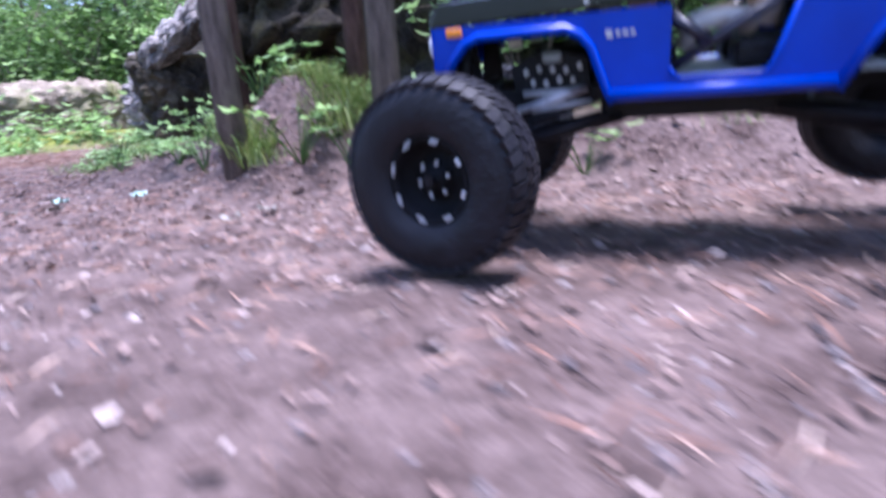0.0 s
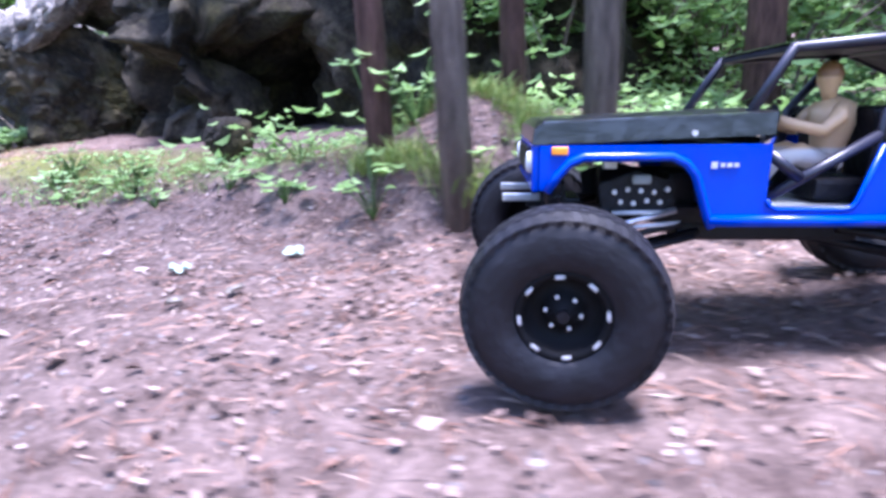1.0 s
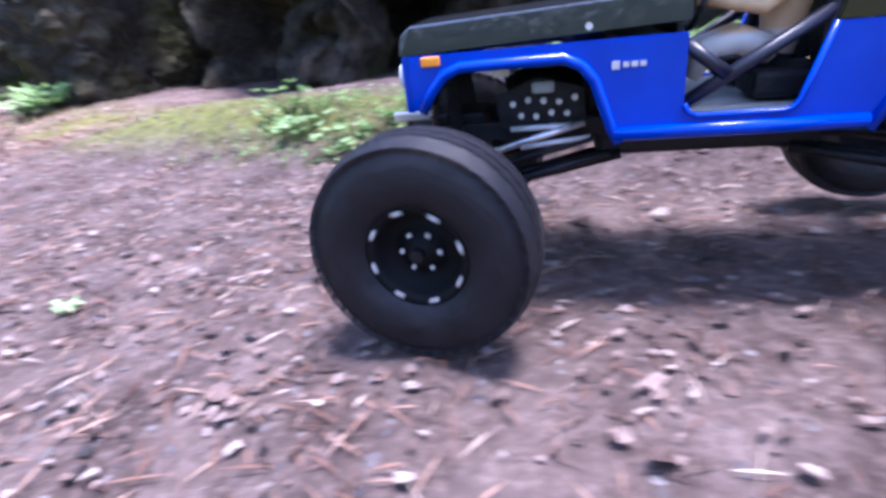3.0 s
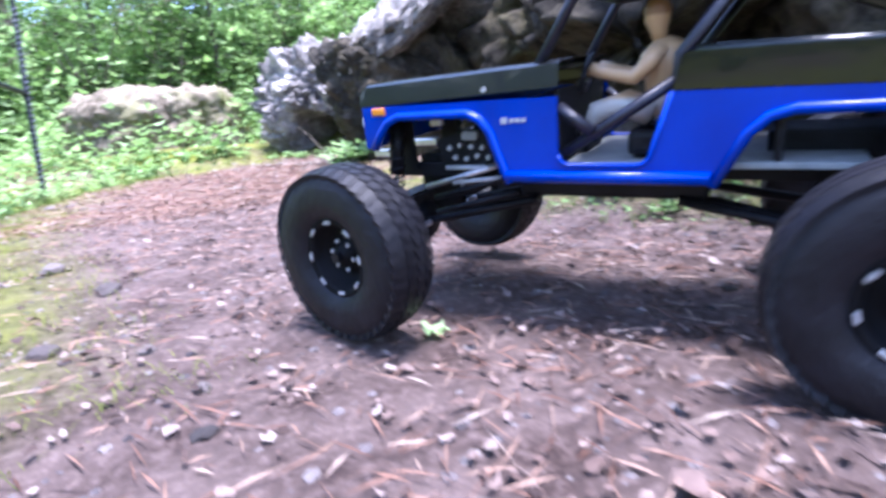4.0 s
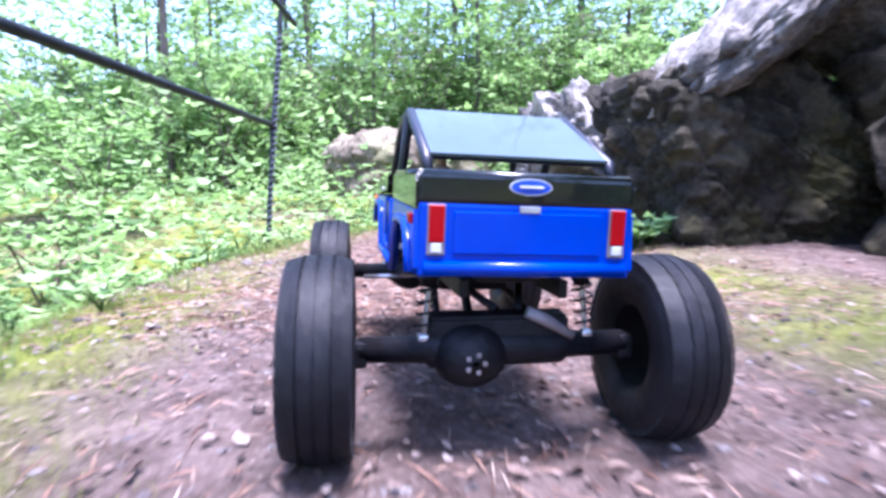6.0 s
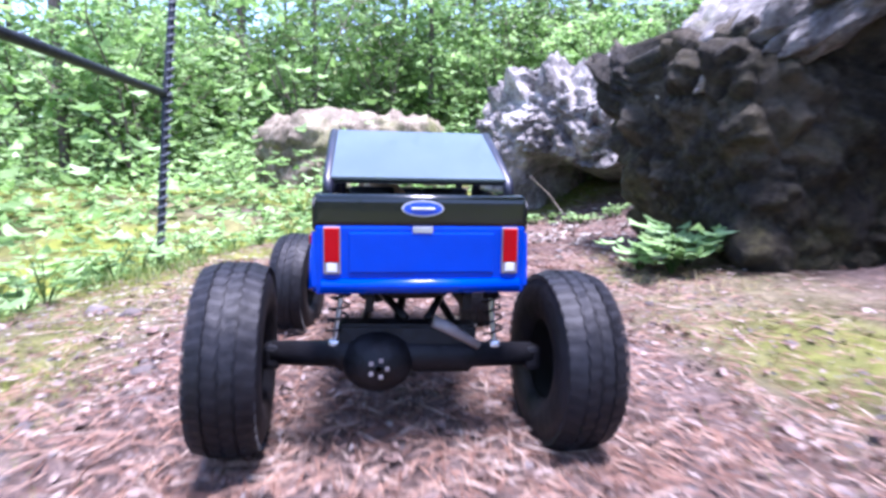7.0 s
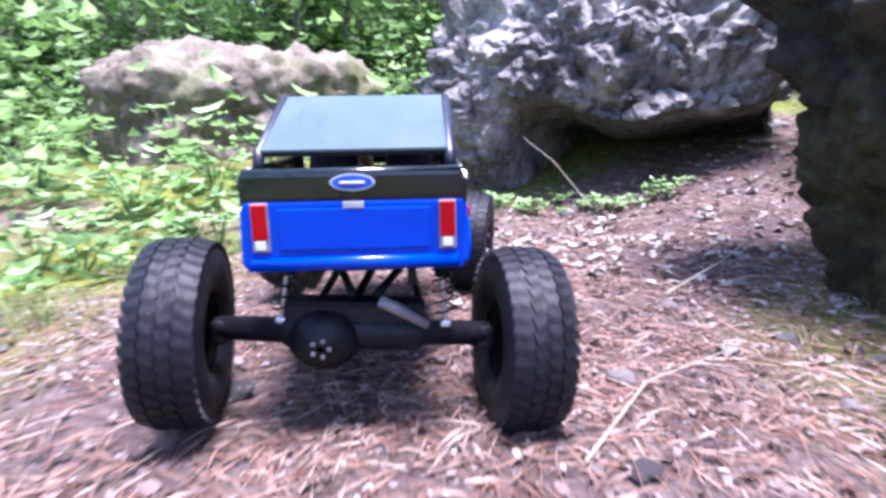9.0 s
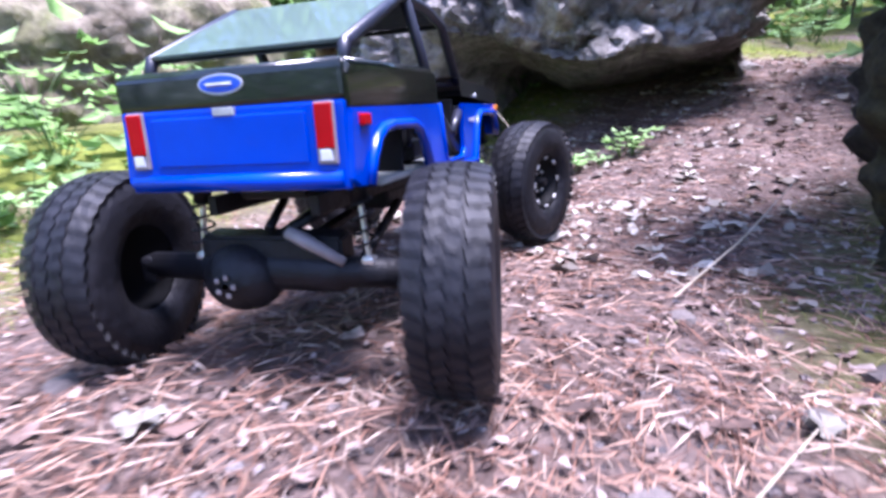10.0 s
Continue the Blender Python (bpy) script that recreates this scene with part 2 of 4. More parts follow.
M_STONE = island("stone", [(0.0, (0.035, 0.0308, 0.0308)), (0.6, (0.119, 0.098, 0.091)), (1.0, (0.2, 0.17, 0.157))], 0.85, 0.6, 6.0, True)
M_PALELEAF = simple("bleached_leaf", (0.11, 0.098, 0.078), (0.21, 0.19, 0.158), 60, 0.7)
M_TEALLEAF = simple("bluish_leaf", (0.2, 0.33, 0.26), (0.4, 0.52, 0.45), 60, 0.6)
M_STRAW = simple("straw", (0.24, 0.192, 0.132), (0.372, 0.324, 0.252), 60, 0.8)
M_TRIM = simple("dull_trim", (0.16, 0.14, 0.14), (0.26, 0.23, 0.23), 60, 0.4)
M_IRON = simple("dark_iron", (0.006, 0.008, 0.011), (0.025, 0.03, 0.036), 60, 0.6, 0.5, 0.4)


# ---------------------------------------------------------------- mesh helpers
def obj(name, bm, material, parent=None, label="", smooth=False):
    me = bpy.data.meshes.new(name)
    bm.to_mesh(me)
    bm.free()
    me.materials.append(material)
    if smooth:
        for p in me.polygons:
            p.use_smooth = True
    ob = new(name, me)
    if parent is not None:
        ob.parent = parent
    if label:
        tagged(ob, label)
    return ob


def part(name, bm, material, parent, label="", smooth=False):
    return obj(name, bm, material, parent, label, smooth)


def from_arrays(name, verts, faces, material, smooth=False, parent=None):
    me = bpy.data.meshes.new(name)
    me.from_pydata([tuple(v) for v in verts], [], faces)
    me.materials.append(material)
    if smooth:
        for p in me.polygons:
            p.use_smooth = True
    ob = new(name, me)
    if parent is not None:
        ob.parent = parent
    return ob


def box_bm(size, at=(0, 0, 0), bevel=0.0, m=None, bm=None):
    bm2 = bmesh.new()
    bmesh.ops.create_cube(bm2, size=1, matrix=Matrix.Diagonal((*size, 1)))
    if bevel:
        bmesh.ops.bevel(bm2, geom=bm2.edges[:] , offset=bevel, segments=2, affect="EDGES", profile=0.6)
    bmesh.ops.transform(bm2, matrix=Matrix.Translation(at) @ (m or Matrix()), verts=bm2.verts)
    return join_bm(bm, bm2)


def join_bm(bm, other):
    if bm is None:
        return other
    me = bpy.data.meshes.new("tmp")
    other.to_mesh(me)
    other.free()
    bm.from_mesh(me)
    bpy.data.meshes.remove(me)
    return bm


def tube_bm(points, radius, sides=8, bm=None, closed=False):
    """A round bar along points; radius may be a list."""
    pts = [Vector(p) for p in points]
    out = bmesh.new() if bm is None else bm
    rings = []
    n = len(pts)
    up = Vector((0.13, 0.21, 0.97))
    for i, p in enumerate(pts):
        a, c = pts[max(i - 1, 0)], pts[min(i + 1, n - 1)]
        if closed:
            a, c = pts[i - 1], pts[(i + 1) % n]
        t = (c - a).normalized()
        u = up.cross(t)
        if u.length < 1e-3:
            u = Vector((1, 0, 0)).cross(t)
        u.normalize()
        v = t.cross(u)
        r = radius[i] if isinstance(radius, (list, tuple)) else radius
        rings.append([out.verts.new(p + (u * math.cos(k * math.tau / sides) + v * math.sin(k * math.tau / sides)) * r) for k in range(sides)])
    for i in range(n - 1 + int(closed)):
        r0, r1 = rings[i], rings[(i + 1) % n]
        for k in range(sides):
            out.faces.new((r0[k], r0[(k + 1) % sides], r1[(k + 1) % sides], r1[k]))
    if not closed:
        out.faces.new(rings[0][::-1])
        out.faces.new(rings[-1])
    return out


def lathe_bm(profile, sides, axis="X"):
    """Turn (offset, radius) pairs round the x axis."""
    bm = bmesh.new()
    rings = []
    for o, r in profile:
        rings.append([bm.verts.new((o, r * math.cos(k * math.tau / sides), r * math.sin(k * math.tau / sides))) for k in range(sides)])
    for r0, r1 in zip(rings, rings[1:]):
        for k in range(sides):
            bm.faces.new((r0[k], r1[k], r1[(k + 1) % sides], r0[(k + 1) % sides]))
    bmesh.ops.recalc_face_normals(bm, faces=bm.faces)
    return bm


def plate_bm(outline, x0, x1, bevel=0.0):
    """A (y, z) outline made solid between x0 and x1."""
    bm = bmesh.new()
    vs = [bm.verts.new((x0, y, z)) for y, z in outline]
    f = bm.faces.new(vs)
    res = bmesh.ops.extrude_face_region(bm, geom=[f])
    moved = [e for e in res["geom"] if isinstance(e, bmesh.types.BMVert)]
    bmesh.ops.translate(bm, verts=moved, vec=(x1 - x0, 0, 0))
    bmesh.ops.recalc_face_normals(bm, faces=bm.faces)
    if bevel:
        bmesh.ops.bevel(bm, geom=bm.edges[:], offset=bevel, segments=2, affect="EDGES")
    bmesh.ops.triangulate(bm, faces=[f for f in bm.faces if len(f.verts) > 4])
    return bm


# ---------------------------------------------------------------- ground
def smooth(a, b, v):
    t = np.clip((np.asarray(v, float) - a) / (b - a), 0, 1)
    return t * t * (3 - 2 * t)


# middle of the trail, in the order of travel
TRAIL = np.array([(4.2, -3.5), (2.6, -2.95), (1.8, -2.6), (1.17, -2.24), (0.88, -2.0), (0.63, -1.72), (0.49, -1.51), (0.26, -1.12), (0.16, -0.87), (0.07, -0.5), (0.0, 0.0), (0.0, 0.23),
                  (0.015, 0.5), (0.06, 0.8), (0.11, 1.04), (0.21, 1.23), (0.42, 1.45), (0.75, 1.60), (1.3, 1.72), (2.6, 1.7)])
_t = np.linspace(0, len(TRAIL) - 1, 240)
LINE = np.stack([np.interp(_t, range(len(TRAIL)), TRAIL[:, i]) for i in (0, 1)], 1)
HEAD = np.gradient(LINE, axis=0)
HEAD /= np.linalg.norm(HEAD, axis=1)[:, None]


def beside(x, y):
    """Metres to the left of the trail's middle (right is negative), and the nearest place along it."""
    x, y = np.atleast_1d(np.asarray(x, float)), np.atleast_1d(np.asarray(y, float))
    left, where = np.empty(x.shape), np.empty(x.shape, int)
    for i in range(0, len(x), 20000):
        dx, dy = x[i:i + 20000, None] - LINE[None, :, 0], y[i:i + 20000, None] - LINE[None, :, 1]
        k = np.argmin(dx * dx + dy * dy, 1)
        r = np.arange(len(k))
        d = np.sqrt(dx[r, k] ** 2 + dy[r, k] ** 2)
        cross = HEAD[k, 0] * dy[r, k] - HEAD[k, 1] * dx[r, k]
        left[i:i + 20000], where[i:i + 20000] = np.where(cross >= 0, d, -d), k
    return left, where


def land(x, y):
    """Height of the ground, with no small bumps."""
    x, y = np.atleast_1d(np.asarray(x, float)), np.atleast_1d(np.asarray(y, float))
    left, _ = beside(x, y)
    right = -left
    wide = 0.42 + 0.5 * smooth(-0.5, -1.2, y)
    h = (0.06 * smooth(0.19, 0.36, right) + 0.05 * smooth(0.14, 0.27, right) * smooth(-1.0, -1.35, y)) * smooth(-0.75, -1.05, y)           # bank under the saplings
    h = h + 0.13 * np.exp(-((x - 0.79) ** 2 + (y + 1.56) ** 2) / 0.0145)     # hump at the trunks' feet
    h = h + 0.06 * smooth(0.24, 0.5, right) * smooth(-1.1, -0.6, y) * smooth(0.2, -0.3, y)
    h = h + 0.03 * smooth(0.36, 0.7, right) * smooth(-0.3, 0.2, y)
    h = h - 0.16 * smooth(0.0, 0.6, left - wide) * smooth(2.2, 1.2, y)        # the edge falls away below the rail
    h = h + 0.10 * smooth(1.7, 2.6, y) * smooth(-0.6, 0.2, left)
    h = h + 0.20 * smooth(0.65, 1.5, x) * smooth(1.2, 1.65, y)               # the passage climbs between the rocks
    r = np.hypot(x - 0.3, y)
    h = h + 2.6 * smooth(2.6, 14.0, r) * (0.35 + 0.65 * smooth(-2.0, 1.5, x + 0.3 * y))
    h = h + 0.02 * np.sin(3.1 * x + 1.3) * np.cos(2.7 * y) * smooth(0.3, 0.9, np.abs(left))
    return h


def rough_land(x, y):
    h = land(x, y)
    out = np.empty(len(h))
    for i in range(len(h)):
        p = Vector((x[i], y[i], 0.0))
        out[i] = 0.009 * noise.noise(p * 6.0) + 0.006 * noise.noise(p * 17.0) + 0.003 * noise.noise(p * 45.0)
    return h + out - 0.004


def make_ground():
    n = 460
    s = np.linspace(-1, 1, n)
    g = 2.1 * s + 60 * np.sign(s) * np.abs(s) ** 9
    gx, gy = np.meshgrid(0.25 + g, -0.35 + g, indexing="ij")
    x, y = gx.ravel(), gy.ravel()
    z = rough_land(x, y)
    idx = np.arange(n * n).reshape(n, n)
    faces = np.stack([idx[:-1, :-1], idx[1:, :-1], idx[1:, 1:], idx[:-1, 1:]], -1).reshape(-1, 4)
    ob = from_arrays("ground", np.stack([x, y, z], 1).tolist(), faces.tolist(), M_GROUND, True)
    left, _ = beside(x, y)
    wide = 0.25 + 0.55 * smooth(-0.7, -1.3, y)
    m = np.maximum(smooth(0.0, 0.2, left - wide), 0.75 * smooth(0.26, 0.42, -left) * smooth(0.8, 0.5, -left))
    ob.data.attributes.new("moss", "FLOAT", "POINT").data.foreach_set("value", m.astype(np.float32))
    return tagged(ob, "brown earth trail with dry needles between mossy banks", "ground", kind="structure")


make_ground()


def craggy(p, off):
    """Offset of a rock face at p, in metres for a rock about a metre across."""
    w = p * 1.7 + off
    k = 0.17 * noise.noise(w) + 0.09 * noise.noise(w * 2.4)
    v = noise.voronoi(w * 2.6)[0]
    k += 0.26 * (v[1] - v[0] - 0.25)
    v = noise.voronoi(w * 7.0)[0]
    k += 0.10 * (v[1] - v[0] - 0.25)
    v = noise.voronoi(w * 19.0)[0]
    k += 0.03 * (v[1] - v[0] - 0.25)
    k += 0.05 * (0.5 - abs(noise.noise(w * 5.5))) + 0.03 * noise.noise(w * 13.0) + 0.018 * noise.noise(w * 31.0) + 0.009 * noise.noise(w * 70.0)
    return k


def boulder(centre, half, turn, label, seed, power=3.0, undercut=0.0, rough=1.0, level=6, shape=None, material=None, facets=False):
    bm = bmesh.new()
    bmesh.ops.create_icosphere(bm, subdivisions=level, radius=1)
    off = Vector((seed * 7.3, seed * 3.1, seed * 5.7))
    hx, hy, hz = half
    size = min(1.0, (hx + hy + hz) / 2.2)
    for v in bm.verts:
        d = v.co.normalized()
        q = (abs(d.x) ** power + abs(d.y) ** power + abs(d.z) ** power) ** (-1 / power)
        p = Vector((d.x * hx, d.y * hy, d.z * hz)) * q
        low = min(1.0, max(0.0, (p.z / hz + 0.45) / 0.4))
        nrm = Vector((math.copysign(abs(d.x) ** (power - 1), d.x) / hx, math.copysign(abs(d.y) ** (power - 1), d.y) / hy, math.copysign(abs(d.z) ** (power - 1), d.z) / hz)).normalized()
        p = p + nrm * craggy(p / size, off) * rough * size * (0.45 + 0.55 * low)
        f = max(0.0, min(1.0, (p.z + hz) / (0.75 * hz)))
        s = 1 - undercut * (1 - f * f)
        p.x, p.y = p.x * s, p.y * s
        if shape:
            p = shape(p)
            e = p * 6.0 + off
            p = p + 0.035 * size * noise.noise_vector(e) + 0.016 * size * noise.noise_vector(e * 3.1)
        v.co = p
    ob = obj("boulder", bm, material or M_ROCK, smooth=not facets)
    ob.matrix_world = pose(*centre, 0, 0, turn)
    return tagged(ob, label, "rock")


def unit(v):
    return max(0.0, min(1.0, v))


def overhang(p):
    """The big rock: its faces slope back, and a hollow runs in under it."""
    wx, wy, z = p.x + 1.55, p.y + 0.17, p.z + 0.5
    back = unit((0.77 - wy) / 0.7)
    side = unit(min((wy + 0.33) / 0.2, (0.54 - wy) / 0.2)) * unit((0.36 - z) / 0.16)
    p.x += 0.42 * back * max(0.0, z - 0.08) + 0.35 * (1 - back) * max(0.0, z - 0.38) + 0.62 * max(0.0, wy - 0.03)
    if wy < 0.03:
        p.y += 0.5 * unit((wx - 0.74) / 0.3) * unit((0.42 - z) / 0.2)
    if wx < 1.15:
        p.x += 0.55 * side
    return p


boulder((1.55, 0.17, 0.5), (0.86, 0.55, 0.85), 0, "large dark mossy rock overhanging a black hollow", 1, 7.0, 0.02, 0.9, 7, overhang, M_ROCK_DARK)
def hollowed(p):
    """A black hollow under the near face."""
    if p.y < 0:
        top = 0.0 + 0.09 * noise.noise(Vector((p.x * 4.0, 3.0, 7.0)))
        w = max(0.0, min(1.0, (p.x + 0.24) / 0.16)) * max(0.0, min(1.0, (top - p.z) / 0.07))
        p.y += (0.24 - p.y) * w
    return p


boulder((1.0, 2.07, 0.24), (0.48, 0.32, 0.40), -40, "grey craggy boulder with pale patches and a dark undercut", 2, 2.8, 0.30, 0.8, 7, hollowed, M_ROCK_GREY, True)
boulder((0.02, 3.05, 0.17), (0.50, 0.34, 0.33), 20, "pale flat-topped rock ledge among shrubs", 3, 5.0, 0.1, 0.5, 6, None, M_ROCK_PALE)
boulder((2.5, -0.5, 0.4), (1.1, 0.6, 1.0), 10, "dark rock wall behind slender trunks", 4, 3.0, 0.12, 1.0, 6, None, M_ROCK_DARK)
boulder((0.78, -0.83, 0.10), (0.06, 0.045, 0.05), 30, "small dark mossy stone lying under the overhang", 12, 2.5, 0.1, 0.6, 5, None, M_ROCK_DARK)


def leaning(p):
    """Foot set back, the head leaning out over the passage and falling away behind."""
    p.x += 0.25 * max(0.0, 0.38 - p.z)
    if p.y > 0:
        p.y += 1.1 * max(0.0, p.z - 0.19)
    p.z -= 0.4 * max(0.0, p.x + 0.02) * unit(p.z / 0.2)
    return p


def capping(p):
    """Rises from its edge over the trail, and falls off behind."""
    p.z += 0.75 * min(p.x, 0.08) - 0.6 * max(0.0, p.x - 0.08) - 0.08 * p.y
    return p


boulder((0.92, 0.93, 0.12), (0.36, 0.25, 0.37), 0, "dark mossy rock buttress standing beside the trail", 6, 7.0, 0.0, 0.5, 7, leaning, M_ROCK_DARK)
boulder((0.93, 0.88, 0.60), (0.28, 0.31, 0.10), 0, "pale grey lichened rock slab capping the dark buttress", 9, 3.5, 0.1, 0.8, 6, capping, M_ROCK_GREY)


# ---------------------------------------------------------------- the truck
TRUCK_LABEL = "blue and black radio-controlled crawler truck with oversized black tyres"
truck = tagged(new("toy_truck"), TRUCK_LABEL, "toy truck")
WHEELBASE, TRACK, R_TYRE = 0.331, 0.118, 0.067


def tyre_bm():
    hw = 0.0218
    prof = [(-hw * 0.70, 0.0300), (-hw * 0.92, 0.034), (-hw * 1.03, 0.044), (-hw * 1.0, 0.054), (-hw * 0.90, 0.0615), (-hw * 0.55, 0.0662),
            (0, 0.0668), (hw * 0.55, 0.0662), (hw * 0.90, 0.0615), (hw, 0.054), (hw * 1.03, 0.044), (hw * 0.92, 0.034), (hw * 0.70, 0.0300)]
    bm = lathe_bm([(o, r * 0.971) for o, r in prof], 56)
    return bm


def tread_bm():
    bm, n = None, 42
    for k in range(n):
        for row, (ox, w, sl) in enumerate(((-0.0148, 0.0105, 0.2), (-0.0046, 0.0075, -0.35), (0.0046, 0.0075, 0.35), (0.0148, 0.0105, -0.2))):
            ang = (k + 0.5 * (row % 2)) * math.tau / n
            rr = 0.0639 if row in (1, 2) else 0.0622
            tilt = 0 if row in (1, 2) else (-17 if ox < 0 else 17)
            m = Matrix.Rotation(ang, 4, "X") @ Matrix.Translation((ox, 0, rr)) @ pose(0, 0, 0, 0, tilt, 0) @ Matrix.Rotation(sl, 4, "Z")
            bm = box_bm((w * 1.1, 0.0074, 0.0046), (0, 0, 0), 0.0, m, bm)
    return bm


def rim_bm():
    prof = [(-0.018, 0.0), (-0.010, 0.010), (-0.004, 0.012), (-0.001, 0.022), (-0.016, 0.0245), (-0.0200, 0.0262), (-0.0212, 0.0300), (-0.0185, 0.0318), (0.017, 0.0312), (0.018, 0.028), (0.0, 0.025), (-0.002, 0.0)]
    return lathe_bm([(o * 0.80, r) for o, r in prof], 40)


def make_wheel(side, x, y, label=""):
    """Outer face towards side (-1: the truck's left)."""
    w = part("wheel", rim_bm(), M_RIM, truck, "black beadlock wheel with bright bolts", True)
    part("tyre", tyre_bm(), M_TYRE, w, "dusty black tyre carcass", True)
    tagged(part("tread", tread_bm(), M_TYRE, w, "worn rubber tread lugs"), kind="stuff")
    for k in range(8):
        a = k * math.tau / 8
        m = Matrix.Rotation(a, 4, "X") @ Matrix.Translation((-0.0172, 0, 0.0270))
        part("bolt", box_bm((0.002, 0.0058, 0.0026), (0, 0, 0), 0.0008, m), M_SILVER, w, "bright clamp bolt")
    for k in range(6):
        a = k * math.tau / 6
        m = Matrix.Rotation(a, 4, "X") @ Matrix.Translation((-0.0088, 0, 0.0112))
        part("nut", box_bm((0.002, 0.0026, 0.0026), (0, 0, 0), 0.0006, m), M_SILVER, w)
    part("hub", lathe_bm([(-0.0165, 0.0), (-0.0165, 0.004), (-0.008, 0.0045)], 10), M_BLACK, w)
    return w


WHEELS = []
SHIFT = -0.007     # the axles sit a little to the left of the body
for side, x, y in ((-1, SHIFT - TRACK, 0), (1, SHIFT + TRACK, 0), (-1, SHIFT - TRACK, WHEELBASE), (1, SHIFT + TRACK, WHEELBASE)):
    WHEELS.append((side, x, y, make_wheel(side, x, y)))

SIDE = [(0.343, 0.167), (0.187, 0.167), (0.187, 0.129), (0.185, 0.1245), (0.180, 0.122), (0.136, 0.122), (0.131, 0.1235), (0.128, 0.128), (0.117, 0.166),
        (-0.034, 0.163), (-0.037, 0.128), (-0.030, 0.1235), (-0.020, 0.1235), (-0.014, 0.137), (-0.006, 0.147), (0.004, 0.152), (0.016, 0.1535), (0.054, 0.1535),
        (0.066, 0.150), (0.076, 0.141), (0.093, 0.1095), (0.222, 0.1095), (0.226, 0.118), (0.236, 0.146), (0.243, 0.1545), (0.253, 0.159), (0.312, 0.159),
        (0.322, 0.155), (0.330, 0.146), (0.337, 0.1345), (0.343, 0.136)]
HB = 0.0705


def make_body():
    body = part("body", box_bm((2 * HB - 0.012, 0.03, 0.045), (0, 0.205, 0.143), 0.003), M_BLACK, truck, "blue lower body with black upper band")
    for s in (-1, 1):
        part("side_panel", plate_bm(SIDE, s * (HB - 0.004), s * HB, 0.0008), M_BLUE, body, "glossy blue side panel with two wheel arches")
        # rounded lips over the wheel arches
        for a, b in ((10, 21), (21, 30)):
            pts = [(s * (HB + 0.0005), y, z) for y, z in SIDE[a + (a == 10) * 2:b]]
            part("arch_lip", tube_bm(pts, 0.0034, 8), M_BLUE, body, "", True)
        sill = [(s * (HB + 0.0008), 0.225, 0.1145), (s * (HB + 0.0008), 0.094, 0.1145)]
        part("sill", tube_bm(sill, 0.0042, 8), M_BLUE, body, "", True)
        # door edge
        pts = [(s * HB, y, z) for y, z in SIDE[2:9]]
        part("door_edge", tube_bm(pts, 0.0018, 6), M_BLUE, body, "", True)
        # black upper band behind the door
        up = [(0.117, 0.1665), (-0.034, 0.1635), (-0.036, 0.180), (-0.031, 0.1845), (0.10, 0.1880), (0.112, 0.187)]
        part("upper_band", plate_bm(up, s * (HB - 0.006), s * (HB - 0.0005), 0.001), M_BLACKGLOSS, body, "glossy black-green band")
        part("belt_rail", tube_bm([(s * (HB - 0.004), -0.03, 0.1842), (s * (HB - 0.004), 0.105, 0.1875)], 0.0032, 8), M_BLACKGLOSS, body, "", True)
        part("side_marker", box_bm((0.003, 0.0115, 0.0055), (s * (HB + 0.0008), 0.329, 0.1635), 0.001), M_AMBER, body, "small amber side marker")
        part("side_marker", box_bm((0.003, 0.0115, 0.006), (s * (HB + 0.0008), -0.021, 0.1572), 0.001), M_RED, body, "small red side marker")
        # script badge as plain bars
        bm = None
        for k, (dy, w) in enumerate(((0, 0.004), (-0.0055, 0.003), (-0.010, 0.0035), (-0.0145, 0.003))):
            bm = box_bm((0.001, w, 0.0026 if k else 0.0042), (s * (HB + 0.0006), 0.2245 + dy, 0.153), 0.0, None, bm)
        part("badge", bm, M_SILVER, body, "small silver script badge")
        part("body_post", lathe_bm([(-0.002, 0.0), (-0.002, 0.002), (0.002, 0.002), (0.002, 0.0)], 8), M_SILVER, body).matrix_local = pose(s * (HB - 0.002), 0.239, 0.1745)
    # bonnet, crowned, black
    bm = bmesh.new()
    rows = []
    ys = [0.348, 0.3465, 0.340, 0.30, 0.25, 0.20, 0.186]
    for y in ys:
        ring = []
        for u in (-1, -0.985, -0.95, -0.8, -0.6, -0.4, -0.2, 0, 0.2, 0.4, 0.6, 0.8, 0.95, 0.985, 1):
            edge = 1.0 if abs(u) == 1 else (0.06 if abs(u) > 0.98 else 0.0)
            top = 0.1830 + (0.346 - y) * 0.035 + 0.0018 * (1 - u * u) - 0.0155 * edge
            if y > 0.345:
                top = 0.168 + (top - 0.168) * (0.05 if y > 0.3475 else 0.7)
            ring.append(bm.verts.new((u * (HB - 0.001), y, top)))
        rows.append(ring)
    for r0, r1 in zip(rows, rows[1:]):
        for k in range(14):
            bm.faces.new((r0[k], r0[k + 1], r1[k + 1], r1[k]))
    bmesh.ops.recalc_face_normals(bm, faces=bm.faces)
    part("bonnet", bm, M_BONNET, body, "glossy black bonnet")
    # nose
    nose = part("nose_panel", box_bm((2 * HB - 0.004, 0.006, 0.034), (0, 0.3445, 0.151), 0.002), M_BLUE, body, "blue front panel")
    part("grille", box_bm((0.092, 0.003, 0.019), (0, 0.3485, 0.155), 0.001), M_BLACK, nose)
    for s in (-1, 1):
        part("headlight", lathe_bm([(0, 0.0), (0.003, 0.0035), (0.002, 0.0072), (0, 0.008), (-0.004, 0.008)], 18), M_WHITE, nose, "round pale headlight", True).matrix_local = pose(s * 0.058, 0.3485, 0.155, 0, 0, 90)
    # tail
    tail = part("tail_panel", box_bm((2 * HB - 0.005, 0.005, 0.0445), (0, -0.0345, 0.14525), 0.002), M_BLUE, body, "blue tail panel")
